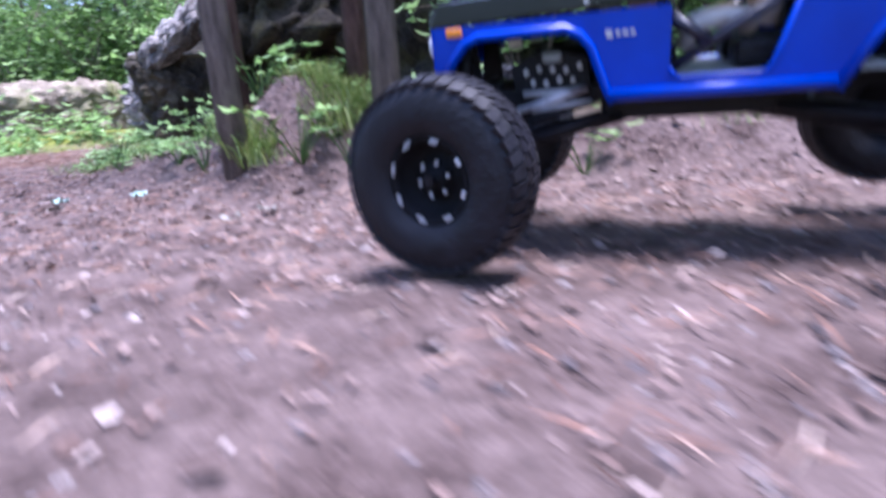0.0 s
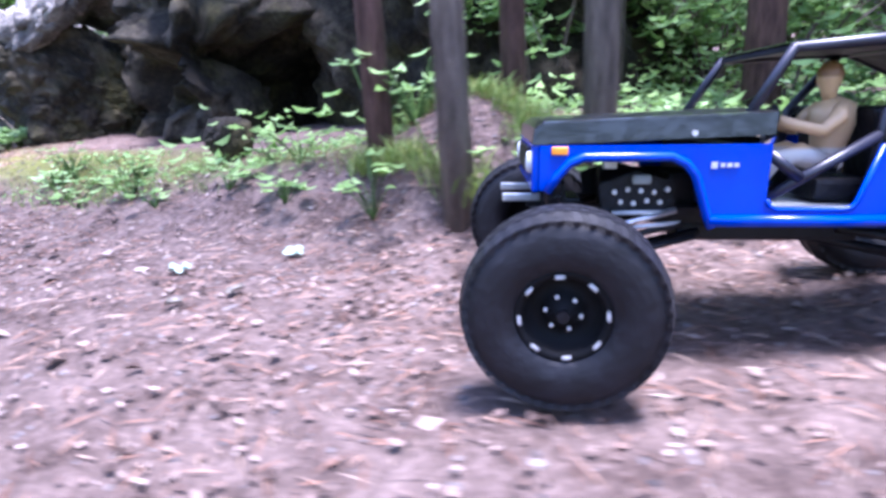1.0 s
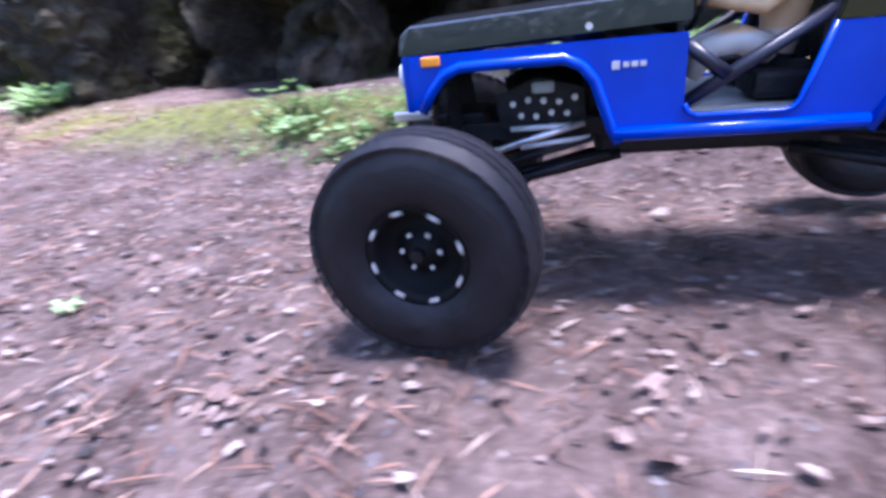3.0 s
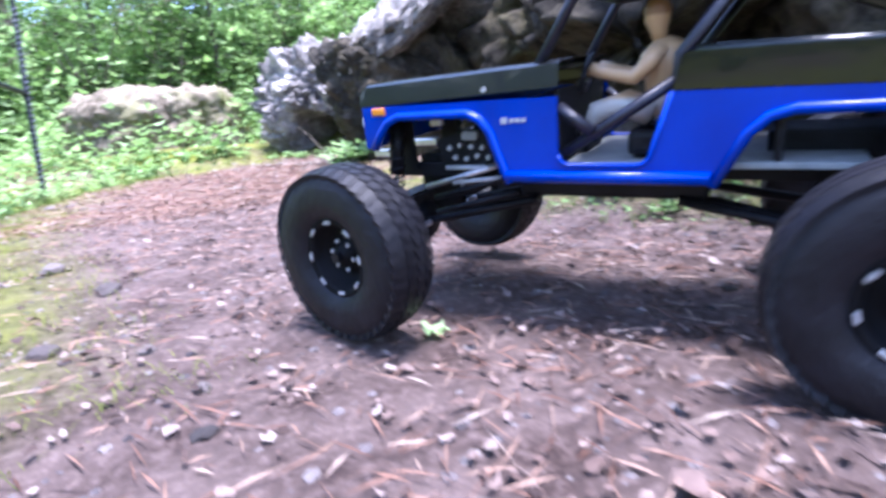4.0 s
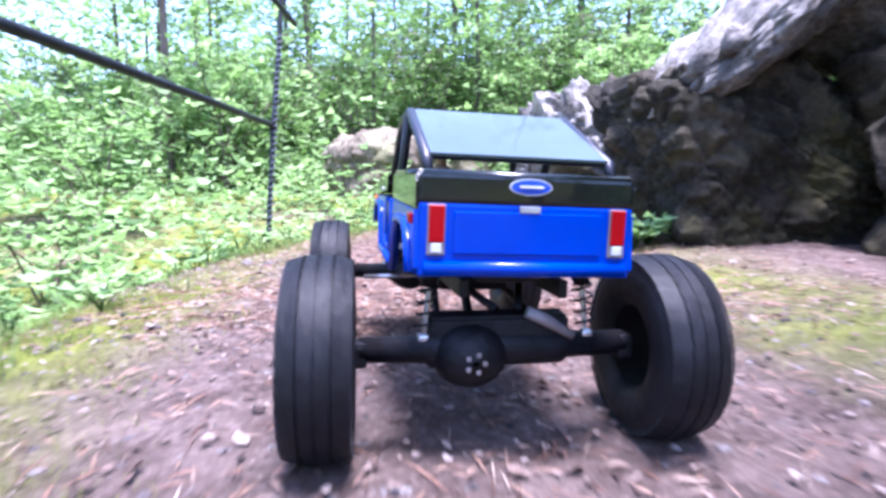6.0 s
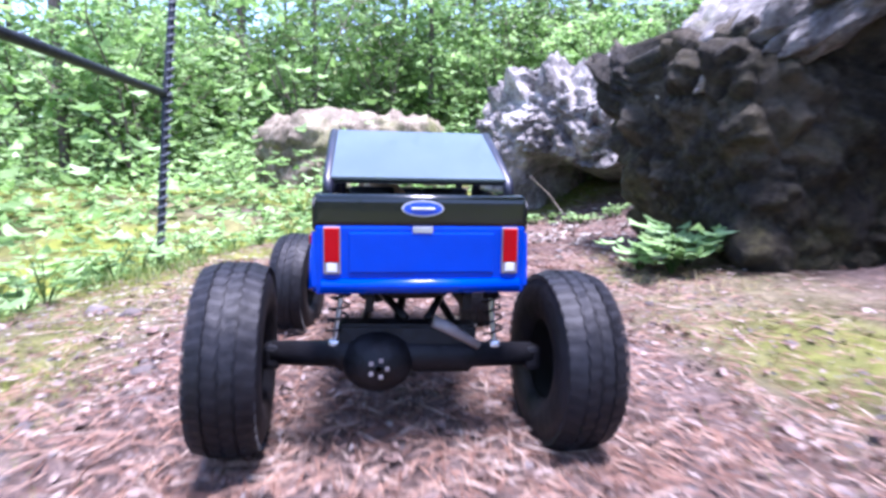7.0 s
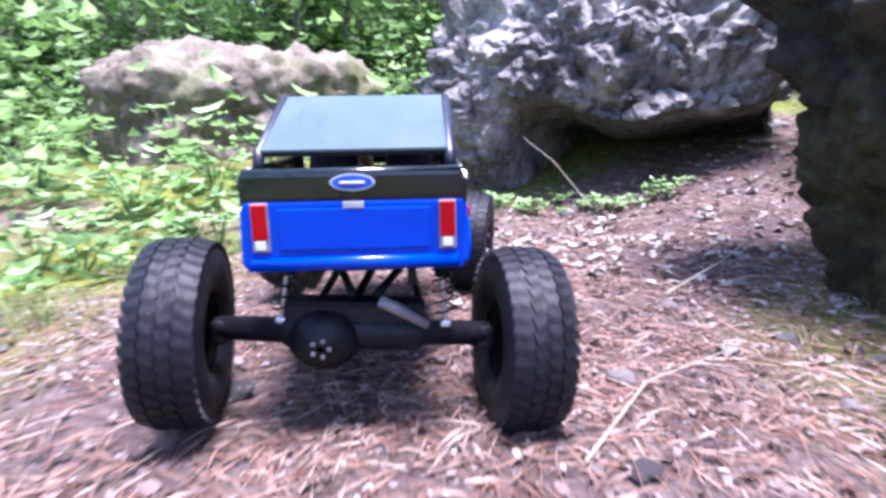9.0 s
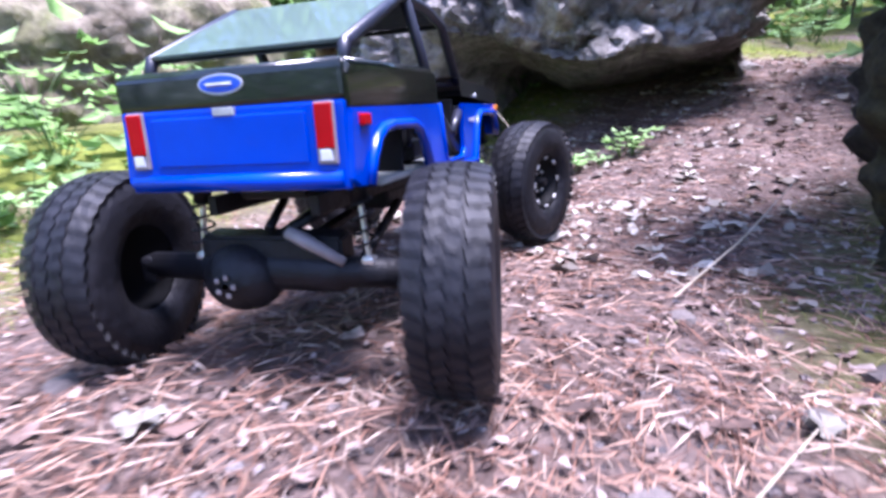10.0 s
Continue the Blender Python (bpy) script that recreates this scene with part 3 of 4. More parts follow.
    part("tailgate", box_bm((0.094, 0.003, 0.026), (0, -0.0368, 0.1500), 0.001), M_BLUE, tail, "blue raised tailgate")
    part("tail_roll", tube_bm([(-HB + 0.006, -0.036, 0.1285), (HB - 0.006, -0.036, 0.1285)], 0.0048, 10), M_BLUE, tail, "", True)
    up = part("rear_band", box_bm((2 * HB - 0.004, 0.007, 0.0175), (0, -0.0335, 0.1760), 0.0025), M_BLACKGLOSS, body, "glossy black rear band")
    part("rear_edge", tube_bm([(-HB + 0.004, -0.0325, 0.1840), (HB - 0.004, -0.0325, 0.1840)], 0.0034, 10), M_BLACKGLOSS, body, "", True)
    part("deck", box_bm((2 * HB - 0.012, 0.03, 0.003), (0, -0.017, 0.1835), 0.001), M_BLACKGLOSS, body)
    ov = lathe_bm([(0, 0.0), (0, 1.0), (0.4, 1.0)], 28)
    bmesh.ops.transform(ov, matrix=pose(0.0, -0.0375, 0.1785, 0, 0, 90) @ Matrix.Diagonal((0.004, 0.0136, 0.0052, 1)), verts=ov.verts)
    oval = part("oval_badge", ov, M_SILVER, up, "blue oval badge with a pale rim")
    ov = lathe_bm([(0, 0.0), (0, 1.0), (0.4, 1.0)], 28)
    bmesh.ops.transform(ov, matrix=pose(0.0, -0.0381, 0.1785, 0, 0, 90) @ Matrix.Diagonal((0.004, 0.0124, 0.0042, 1)), verts=ov.verts)
    part("badge_field", ov, M_BADGE, oval)
    part("badge_stroke", tube_bm([(-0.0075, -0.0387, 0.1785), (0.0075, -0.0387, 0.1785)], 0.0009, 5), M_SILVER, oval)
    part("latch", box_bm((0.013, 0.002, 0.0042), (0, -0.0378, 0.1648), 0.0006), M_FLOORPAN, tail, "small grey tailgate latch")
    for s in (-1, 1):
        lamp = part("tail_light", box_bm((0.0108, 0.004, 0.0305), (s * 0.0575, -0.0368, 0.1515), 0.001), M_TRIM, tail, "upright red and white tail light")
        part("red_lens", box_bm((0.0094, 0.003, 0.0220), (s * 0.0575, -0.0385, 0.1550), 0.0008), M_RED, lamp)
        part("white_lens", box_bm((0.0066, 0.003, 0.006), (s * 0.0575, -0.0385, 0.1408), 0.0008), M_WHITE, lamp)
    # cage and sloping top
    cage = part("roll_cage", box_bm((2 * 0.058, 0.004, 0.004), (0, 0.176, 0.2285), 0.001), M_CAGE, body, "dark blue tubular roll cage")
    for s in (-1, 1):
        for pts in ([(s * 0.062, 0.203, 0.184), (s * 0.058, 0.176, 0.229), (s * 0.062, 0.122, 0.233), (s * 0.062, 0.07, 0.2335), (s * 0.061, -0.015, 0.1955), (s * 0.061, -0.019, 0.184)],
                    [(s * 0.062, 0.078, 0.233), (s * 0.063, 0.114, 0.186), (s * 0.064, 0.118, 0.128)],
                    [(s * 0.063, 0.116, 0.172), (s * 0.063, 0.186, 0.128)],
                    [(s * 0.066, 0.187, 0.160), (s * 0.066, 0.165, 0.143)]):
            part("cage_bar", tube_bm(pts, 0.0039, 8), M_CAGE, cage, "", True)
    for y, z in ((0.07, 0.2325), (0.203, 0.185)):
        part("cross_bar", tube_bm([(-0.062, y, z), (0.062, y, z)], 0.0028, 8), M_CAGE, cage, "", True)
    top = plate_bm([(0.074, 0.2338), (0.071, 0.2365), (-0.0175, 0.1978), (-0.0165, 0.1955)], -0.061, 0.061, 0.0006)
    part("fastback_top", top, M_ROOF, body, "smooth grey-green sloping top panel")
    part("front_roof", plate_bm([(0.178, 0.2318), (0.176, 0.2335), (0.073, 0.2362), (0.073, 0.234)], -0.06, 0.06, 0.0005), M_BLACKGLOSS, body, "thin black roof sheet")
    part("top_lining", plate_bm([(0.174, 0.2305), (0.174, 0.2312), (0.073, 0.2332), (-0.0150, 0.1948), (-0.0150, 0.1938), (0.072, 0.2322)], -0.059, 0.059), M_BLACK, body)
    # cab
    tub = part("cab_tub", box_bm((0.125, 0.17, 0.004), (0, 0.1, 0.1205), 0.001), M_FLOORPAN, body, "pale grey floor pan")
    part("bulkhead", box_bm((0.12, 0.004, 0.05), (0, 0.19, 0.146), 0.001), M_BLACK, tub)
    part("rear_wall", box_bm((0.12, 0.004, 0.036), (0, 0.06, 0.14), 0.001), M_BLACK, tub)
    for s in (-1, 1):
        seat = part("seat", box_bm((0.04, 0.042, 0.016), (s * 0.032, 0.125, 0.133), 0.004), M_BLACK, tub, "black bucket seat")
        part("seat_back", box_bm((0.04, 0.012, 0.056), (s * 0.032, 0.103, 0.163), 0.004, pose(0, 0, 0, -10)), M_BLACK, seat)
    ring = [(-0.032 + 0.013 * math.cos(k * math.tau / 16), 0.176 - 0.004 * math.sin(k * math.tau / 16), 0.178 + 0.0125 * math.sin(k * math.tau / 16)) for k in range(16)]
    part("steering_wheel", tube_bm(ring, 0.0018, 6, None, True), M_BLACK, tub)
    return body


body = make_body()


def make_driver():
    """A vinyl doll, one plain mesh."""
    bm = tube_bm([(-0.032, 0.128, 0.140), (-0.032, 0.125, 0.155), (-0.032, 0.124, 0.172), (-0.032, 0.126, 0.185), (-0.032, 0.128, 0.192)], [0.012, 0.0125, 0.0155, 0.0165, 0.006], 12)
    tube_bm([(-0.032, 0.129, 0.190), (-0.032, 0.130, 0.198), (-0.032, 0.131, 0.204), (-0.032, 0.131, 0.211), (-0.032, 0.130, 0.217), (-0.032, 0.129, 0.2195)], [0.0045, 0.006, 0.0085, 0.0095, 0.007, 0.002], 12, bm)
    for s in (-1, 1):
        tube_bm([(-0.032 + s * 0.014, 0.126, 0.186), (-0.032 + s * 0.021, 0.132, 0.178), (-0.032 + s * 0.021, 0.142, 0.168), (-0.032 + s * 0.017, 0.160, 0.172), (-0.032 + s * 0.012, 0.174, 0.176)], [0.0055, 0.0065, 0.005, 0.0045, 0.0052], 10, bm)
        tube_bm([(-0.032 + s * 0.008, 0.132, 0.142), (-0.032 + s * 0.011, 0.152, 0.150), (-0.032 + s * 0.011, 0.170, 0.146), (-0.032 + s * 0.010, 0.178, 0.128)], [0.009, 0.009, 0.0075, 0.005], 10, bm)
    bmesh.ops.transform(bm, matrix=Matrix.Translation((0.006, 0.002, 0.008)) @ Matrix.Translation((-0.032, 0.13, 0.14)) @ Matrix.Scale(0.93, 4) @ Matrix.Translation((0.032, -0.13, -0.14)), verts=bm.verts)
    return part("driver_doll", bm, M_SKIN, truck, "bare tan vinyl doll driver at the wheel", True)


driver = make_driver()


def spring_bm(p, q, radius, turns, wire):
    p, q = Vector(p), Vector(q)
    ax = (q - p).normalized()
    u = ax.cross(Vector((0, 1, 0.1))).normalized()
    v = ax.cross(u)
    n = turns * 10
    return tube_bm([p + (q - p) * (k / n) + (u * math.cos(k * math.tau / 10) + v * math.sin(k * math.tau / 10)) * radius for k in range(n + 1)], wire, 5)


def make_axle(y, rear):
    ax = part("axle", tube_bm([(-0.094, y, 0.07), (-0.05, y, 0.0695), (-0.046, y, 0.0695), (0.046, y, 0.0695), (0.05, y, 0.0695), (0.094, y, 0.07)], [0.0085, 0.0095, 0.013, 0.013, 0.0095, 0.0085], 12), M_BLACK, truck, "black moulded axle housing", True)
    d = -1 if rear else 1
    prof = [(-0.022, 0.004), (-0.020, 0.014), (-0.010, 0.0205), (0.004, 0.022), (0.016, 0.019), (0.024, 0.011), (0.028, 0.002)]
    pm = lathe_bm(prof, 18)
    bmesh.ops.transform(pm, matrix=pose(-0.02, y + d * 0.004, 0.066, 0, 0, d * 90), verts=pm.verts)
    bmesh.ops.transform(pm, matrix=Matrix.Translation((-0.02, y, 0.064)) @ Matrix.Diagonal((1.2, 0.8, 1.0, 1)) @ Matrix.Translation((0.02, -y, -0.064)), verts=pm.verts)
    diff = part("diff_cover", pm, M_BLACK, ax, "round black differential cover", True)
    for k in range(5):
        a = k * math.tau / 5
        part("screw", box_bm((0.003, 0.0015, 0.003), (-0.02 + 0.006 * math.cos(a), y + d * 0.0258, 0.066 + 0.006 * math.sin(a)), 0.0005), M_TRIM, diff)
    part("truss", plate_bm([(y - 0.009, 0.072), (y + 0.012, 0.072), (y + 0.01, 0.094), (y - 0.007, 0.092)], -0.048, 0.05, 0.002), M_BLACK, ax, "black axle truss")
    for s in (-1, 1):
        part("knuckle", box_bm((0.012, 0.016, 0.018), (s * 0.094, y, 0.068), 0.004), M_BLACK, ax)
        lo, hi = (s * 0.058, y + d * 0.002, 0.076), (s * 0.050, y - d * 0.004, 0.156)
        mid = tuple(lo[i] + (hi[i] - lo[i]) * 0.45 for i in range(3))
        shock = part("shock_absorber", tube_bm([mid, hi], 0.0058, 10), M_BLACK, truck, "coil-over shock with bright shaft", True)
        part("shaft", tube_bm([lo, mid], 0.0019, 8), M_STEEL, shock)
        part("spring", spring_bm(tuple(lo[i] + (hi[i] - lo[i]) * 0.12 for i in range(3)), tuple(lo[i] + (hi[i] - lo[i]) * 0.9 for i in range(3)), 0.0068, 8, 0.0009), M_BLACK, shock)
        part("shock_end", box_bm((0.008, 0.008, 0.009), lo, 0.002), M_STEEL, shock)
        part("lower_link", tube_bm([(s * 0.045, y, 0.066), (s * 0.032, y - d * 0.115, 0.088)], 0.0036, 8), M_BLACK, truck, "", True)
        part("upper_link", tube_bm([(s * 0.008, y, 0.096), (s * 0.034, y - d * 0.075, 0.112)], 0.0032, 8), M_BLACK, truck, "", True)
    if rear:
        part("link_bracket", tube_bm([(0.018, y - 0.010, 0.096), (0.030, y - 0.011, 0.091), (0.052, y - 0.009, 0.078)], [0.0042, 0.0045, 0.003], 8), M_TRIM, ax, "worn pale upper link bracket", True)
    ax.location.x += SHIFT
    return ax


make_axle(0.0, True)
make_axle(WHEELBASE, False)
chassis = part("chassis", box_bm((0.062, 0.135, 0.016), (0, 0.164, 0.098), 0.004), M_BLACK, truck, "black skid plate and frame rails")
for s in (-1, 1):
    part("frame_rail", box_bm((0.006, 0.36, 0.012), (s * 0.034, 0.164, 0.112), 0.001), M_BLACK, chassis)
    part("bumper_mount", box_bm((0.006, 0.03, 0.006), (s * 0.03, 0.352, 0.125), 0.001), M_STEEL, chassis)
part("gearbox", box_bm((0.05, 0.06, 0.035), (0.0, 0.21, 0.125), 0.004), M_BLACK, chassis)
part("motor", tube_bm([(0.012, 0.235, 0.128), (0.012, 0.285, 0.128)], 0.016, 14), M_BLACK, chassis, "", True)
part("servo", box_bm((0.04, 0.02, 0.03), (-0.004, 0.315, 0.108), 0.002), M_BLACK, chassis)
part("battery", box_bm((0.045, 0.07, 0.022), (0.0, 0.03, 0.125), 0.003), M_BLACK, chassis)
for y0, y1 in ((0.14, 0.02), (0.2, 0.31)):
    part("drive_shaft", tube_bm([(0.0, y0, 0.092), (-0.018, y1, 0.07)], 0.0042, 8), M_BLACK, chassis, "", True)
for s in (-1, 1):
    for k, (y0, z0, y1, z1) in enumerate(((0.30, 0.09, 0.235, 0.108), (0.305, 0.10, 0.24, 0.118), (0.295, 0.08, 0.225, 0.098))):
        part("link_rod", tube_bm([(s * (0.046 + 0.004 * k), y0, z0), (s * 0.05, y1, z1)], 0.0024, 8), M_STEEL if k == 1 else M_BLACK, chassis, "", True)
    web = part("gear_plate", plate_bm([(0.292, 0.114), (0.296, 0.136), (0.268, 0.146), (0.240, 0.138), (0.238, 0.112)], s * 0.040, s * 0.043, 0.001), M_BLACK, chassis, "black bracket plate with bright bolts")
    for k in range(9):
        row = k % 2
        dot = lathe_bm([(0.0, 0.0), (s * 0.0022, 0.0), (s * 0.0022, 0.0019), (0.0, 0.0021)], 8)
        bmesh.ops.transform(dot, matrix=Matrix.Translation((s * 0.043, 0.284 - 0.0048 * k, 0.1305 - 0.0085 * row + 0.001 * (k % 3))), verts=dot.verts)
        part("bolt_head", dot, M_SILVER, web)
    part("pinion_guard", box_bm((0.006, 0.014, 0.007), (s * 0.044, 0.265, 0.140), 0.002), M_FLOORPAN, web)
    part("body_clip", box_bm((0.006, 0.010, 0.006), (s * 0.050, 0.290, 0.152), 0.001), M_SILVER, chassis)
    part("pale_link", tube_bm([(s * 0.048, 0.286, 0.1155), (s * 0.05, 0.244, 0.1165)], 0.0018, 8), M_SILVER, chassis, "", True)
    part("pale_link", tube_bm([(s * 0.050, 0.280, 0.104), (s * 0.05, 0.236, 0.1085)], 0.0018, 8), M_SILVER, chassis, "", True)
    part("tie_rod", tube_bm([(s * 0.085, 0.312, 0.066), (s * 0.02, 0.305, 0.07)], 0.0026, 8), M_STEEL, chassis, "", True)
    part("shock_tower", plate_bm([(0.318, 0.112), (0.338, 0.112), (0.334, 0.158), (0.322, 0.158)], s * 0.036, s * 0.040, 0.001), M_BLACK, chassis)


# ---------------------------------------------------------------- rail
def make_rail():
    post_pts = [(-0.467, 1.155, -0.12), (-0.46, 1.165, 0.0), (-0.445, 1.22, 0.355), (-0.425, 1.27, 0.65), (-0.42, 1.285, 0.78)]
    post = obj("rail_post", tube_bm(post_pts, 0.0078, 10), M_IRON)
    tagged(post, "ribbed dark iron reinforcing bar standing at the trail edge", "post")
    a, b = Vector(post_pts[1]), Vector(post_pts[3])
    n = 520
    pts = []
    for k in range(n):
        f = k / (n - 1)
        c = a.lerp(b, f)
        ang = f * math.tau * 34
        pts.append(c + Vector((math.cos(ang), math.sin(ang), 0)) * 0.0082)
    part("rib", tube_bm(pts, 0.0026, 5), M_RIB, post, "pale worn spiral rib")
    d = Vector((0.064, 0.998, 0.0))
    for z, end, label in ((0.362, Vector((-0.447, 1.235, 0)), "dark iron lower handrail bar fixed to the post"), (0.70, Vector((-0.385, 1.32, 0)), "dark iron upper handrail bar beside the trail")):
        p = [end - d * s + Vector((0, 0, z + 0.004 * math.sin(s * 2))) for s in (0, 0.5, 1.0, 1.6, 2.4, 3.4)]
        tagged(obj("handrail", tube_bm(p, 0.0088, 10), M_IRON, smooth=True), label, "handrail")
    tube = [Vector((-0.457, 1.226, 0.356)), Vector((-0.435, 1.226, 0.356))]
    part("clamp", tube_bm(tube, 0.0125, 8), M_IRON, post)
    # a further post holds the rails behind
    p2 = [(-0.64, -1.02, -0.15), (-0.595, -0.96, 0.36), (-0.54, -0.92, 0.78)]
    tagged(obj("rail_post", tube_bm(p2, 0.0078, 10), M_IRON), "plain dark iron post holding the handrails", "post")


make_rail()


# ---------------------------------------------------------------- plants
def leaf_faces(verts, faces, base, way, side, length, width, fold=0.25):
    """One oval leaf with a point, folded along its middle and drooping."""
    i = len(verts)
    nrm = way.cross(side)
    lift = nrm * width * fold
    verts.extend([base, base + way * length * 0.3 + side * width * 0.46 + lift, base + way * length * 0.66 + side * width * 0.40 + lift * 0.7, base + way * length - nrm * length * 0.14,
                  base + way * length * 0.66 - side * width * 0.40 + lift * 0.7, base + way * length * 0.3 - side * width * 0.46 + lift, base + way * length * 0.5])
    faces.extend([(i + k, i + (k + 1) % 6, i + 6) for k in range(6)])


def rand_dir(rng, flat=0.6):
    a = rng.random() * math.tau
    v = Vector((math.cos(a), math.sin(a), rng.uniform(-flat, flat)))
    return v.normalized()


def shrub(seed, height, spread, leaves, leaf_len, material, label, name="shrub", stems=5, low=0.0):
    rng = random.Random(seed)
    root = tagged(new(name), label, "shrub" if name == "shrub" else "tree")
    verts, faces = [], []
    stem_bm = bmesh.new()
    tips = []
    for k in range(stems):
        a = rng.random() * math.tau
        out = spread * rng.uniform(0.15, 1.0)
        h = height * rng.uniform(0.6, 1.0)
        p0 = Vector((rng.uniform(-0.05, 0.05) * spread, rng.uniform(-0.05, 0.05) * spread, -0.05))
        p3 = Vector((math.cos(a) * out, math.sin(a) * out, h))
        p1 = p0.lerp(p3, 0.35) + Vector((0, 0, 0.15 * h))
        p2 = p0.lerp(p3, 0.7) + Vector((rng.uniform(-0.1, 0.1), rng.uniform(-0.1, 0.1), 0.08 * h))
        r = 0.006 * (height + 0.3)
        tube_bm([p0, p1, p2, p3], [r, r * 0.75, r * 0.5, r * 0.2], 5, stem_bm)
        for q in range(7):
            f = rng.uniform(0.25 + low, 1.0)
            b = p0.lerp(p1, f / 0.35) if f < 0.35 else (p1.lerp(p2, (f - 0.35) / 0.35) if f < 0.7 else p2.lerp(p3, (f - 0.7) / 0.3))
            tip = b + rand_dir(rng, 0.5) * spread * rng.uniform(0.25, 0.6)
            tube_bm([b, b.lerp(tip, 0.5) + Vector((0, 0, 0.03)), tip], [r * 0.4, r * 0.25, r * 0.1], 4, stem_bm)
            tips.append((b, tip))
    for k in range(leaves):
        b, tip = tips[rng.randrange(len(tips))]
        c = b.lerp(tip, rng.uniform(0.15, 1.1)) + Vector([rng.gauss(0, 0.05) * spread for _ in range(3)])
        way = rand_dir(rng, 0.5)
        way.z -= 0.15
        way.normalize()
        side = way.cross(Vector((rng.uniform(-0.4, 0.4), rng.uniform(-0.4, 0.4), 1))).normalized()
        ln = leaf_len * rng.uniform(0.55, 1.25)
        leaf_faces(verts, faces, c, way, side, ln, ln * rng.uniform(0.42, 0.62))
    obj("stem", stem_bm, M_TWIG, root)
    from_arrays("foliage", verts, faces, material, False, root)
    return root


def scatter(kinds, spots, rng):
    """Copies of the kinds at the spots, set into the ground."""
    for x, y, k in spots:
        z = float(land(x, y)[0])
        copy_thing(kinds[k % len(kinds)], pose(x, y, z - 0.02, rng.uniform(-6, 6), rng.uniform(-6, 6), rng.uniform(0, 360)))


rng = random.Random(11)
kinds = [shrub(1, 0.75, 0.42, 900, 0.060, M_LEAF, "bright green broad-leaved shrub on the slope"),
         shrub(2, 1.05, 0.5, 1100, 0.055, M_LEAF, "tall leafy green shrub in the woodland"),
         shrub(3, 0.5, 0.38, 800, 0.045, M_LEAF_PALE, "pale sunlit leafy shrub at the trail edge"),
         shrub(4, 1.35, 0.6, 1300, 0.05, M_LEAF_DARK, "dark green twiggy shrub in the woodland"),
         shrub(5, 0.38, 0.3, 600, 0.04, M_LEAF, "low green undergrowth bush with small leaves")]
homes = [(-1.35, 1.9), (-1.1, 3.0), (-2.2, 1.2), (0.3, 4.6), (-0.95, 0.9)]
for ob, (x, y) in zip(kinds, homes):
    ob.matrix_world = pose(x, y, float(land(x, y)[0]) - 0.02, 0, 0, rng.uniform(0, 360))
spots = []
for k in range(150):
    for _ in range(40):
        x, y = rng.uniform(-5.5, 5.5), rng.uniform(-0.6, 8.5)
        left = float(beside(x, y)[0][0])
        if left > 0.62 + 0.5 * (y < -0.4) and not (-1.0 < x < 0.9 and 2.5 < y < 3.7) and not (x > 0.35 and y < 2.7):
            near = left < 1.3
            spots.append((x, y, (4 if rng.random() < 0.6 else 2) if near else rng.choice((0, 1, 1, 2, 3, 3, 0))))
            break
for k in range(26):
    spots.append((rng.uniform(1.3, 5.0), rng.uniform(2.7, 6.0), rng.choice((0, 1, 3))))
for k in range(26):
    spots.append((rng.uniform(1.5, 4.5), rng.uniform(-2.1, -0.9), rng.choice((4, 0, 2, 1))))
for k in range(16):
    spots.append((rng.uniform(1.25, 2.6), rng.uniform(0.75, 1.45), rng.choice((0, 4, 2, 1))))
scatter(kinds, spots, rng)


def undergrowth(count, seed, area, keep, material, label, size, top):
    """A carpet of leaves of low plants, too many to count."""
    rg = np.random.RandomState(seed)
    x, y = rg.uniform(area[0], area[1], count), rg.uniform(area[2], area[3], count)
    left, _ = beside(x, y)
    ok = keep(x, y, left)
    x, y = x[ok], y[ok]
    clump = np.array([noise.noise(Vector((a * 2.2, b * 2.2, seed))) for a, b in zip(x, y)])
    z = land(x, y) + rg.uniform(0.0, 1.0, len(x)) ** 1.3 * top * np.clip(0.5 + 1.7 * clump, 0.08, 1.5)
    verts, faces = [], []
    rr = random.Random(seed)
    for i in range(len(x)):
        way = rand_dir(rr, 0.45)
        side = way.cross(Vector((rr.uniform(-0.5, 0.5), rr.uniform(-0.5, 0.5), 1))).normalized()
        ln = size * rr.uniform(0.5, 1.3)
        leaf_faces(verts, faces, Vector((x[i], y[i], z[i])), way, side, ln, ln * rr.uniform(0.42, 0.65))
    tagged(from_arrays("undergrowth", verts, faces, material), label, "undergrowth", kind="stuff")


outer = lambda x, y, left: (left > 0.56 + 0.06 * np.sin(7 * y) + 0.5 * (y < -0.4)) & ~((np.abs(x - 0.02) < 0.5) & (np.abs(y - 2.9) < 0.5)) & ~((x > 0.45) & (y < 2.5))
undergrowth(17000, 61, (-3.2, 1.2, -0.6, 4.5), outer, M_LEAF, "thick green leafy undergrowth on the slope", 0.044, 0.38)
undergrowth(1600, 62, (-3.0, 1.0, -0.4, 4.0), outer, M_LEAF_PALE, "pale sunlit leaves in the undergrowth", 0.05, 0.42)
undergrowth(16000, 63, (-7.0, 5.0, 2.0, 9.0), outer, M_LEAF, "green woodland undergrowth behind the trail", 0.09, 1.0)
undergrowth(12000, 65, (-1.8, 5.0, 4.2, 8.5), outer, M_LEAF, "leafy boughs of the woodland behind the trail", 0.11, 2.4)
undergrowth(22000, 68, (-7.0, 2.5, 4.2, 9.0), outer, M_LEAF, "high leafy boughs of the woodland behind the trail", 0.12, 4.2)
everywhere = lambda x, y, left: left > 1.0
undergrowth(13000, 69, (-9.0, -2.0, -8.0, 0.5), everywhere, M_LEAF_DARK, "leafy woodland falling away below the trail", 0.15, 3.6)
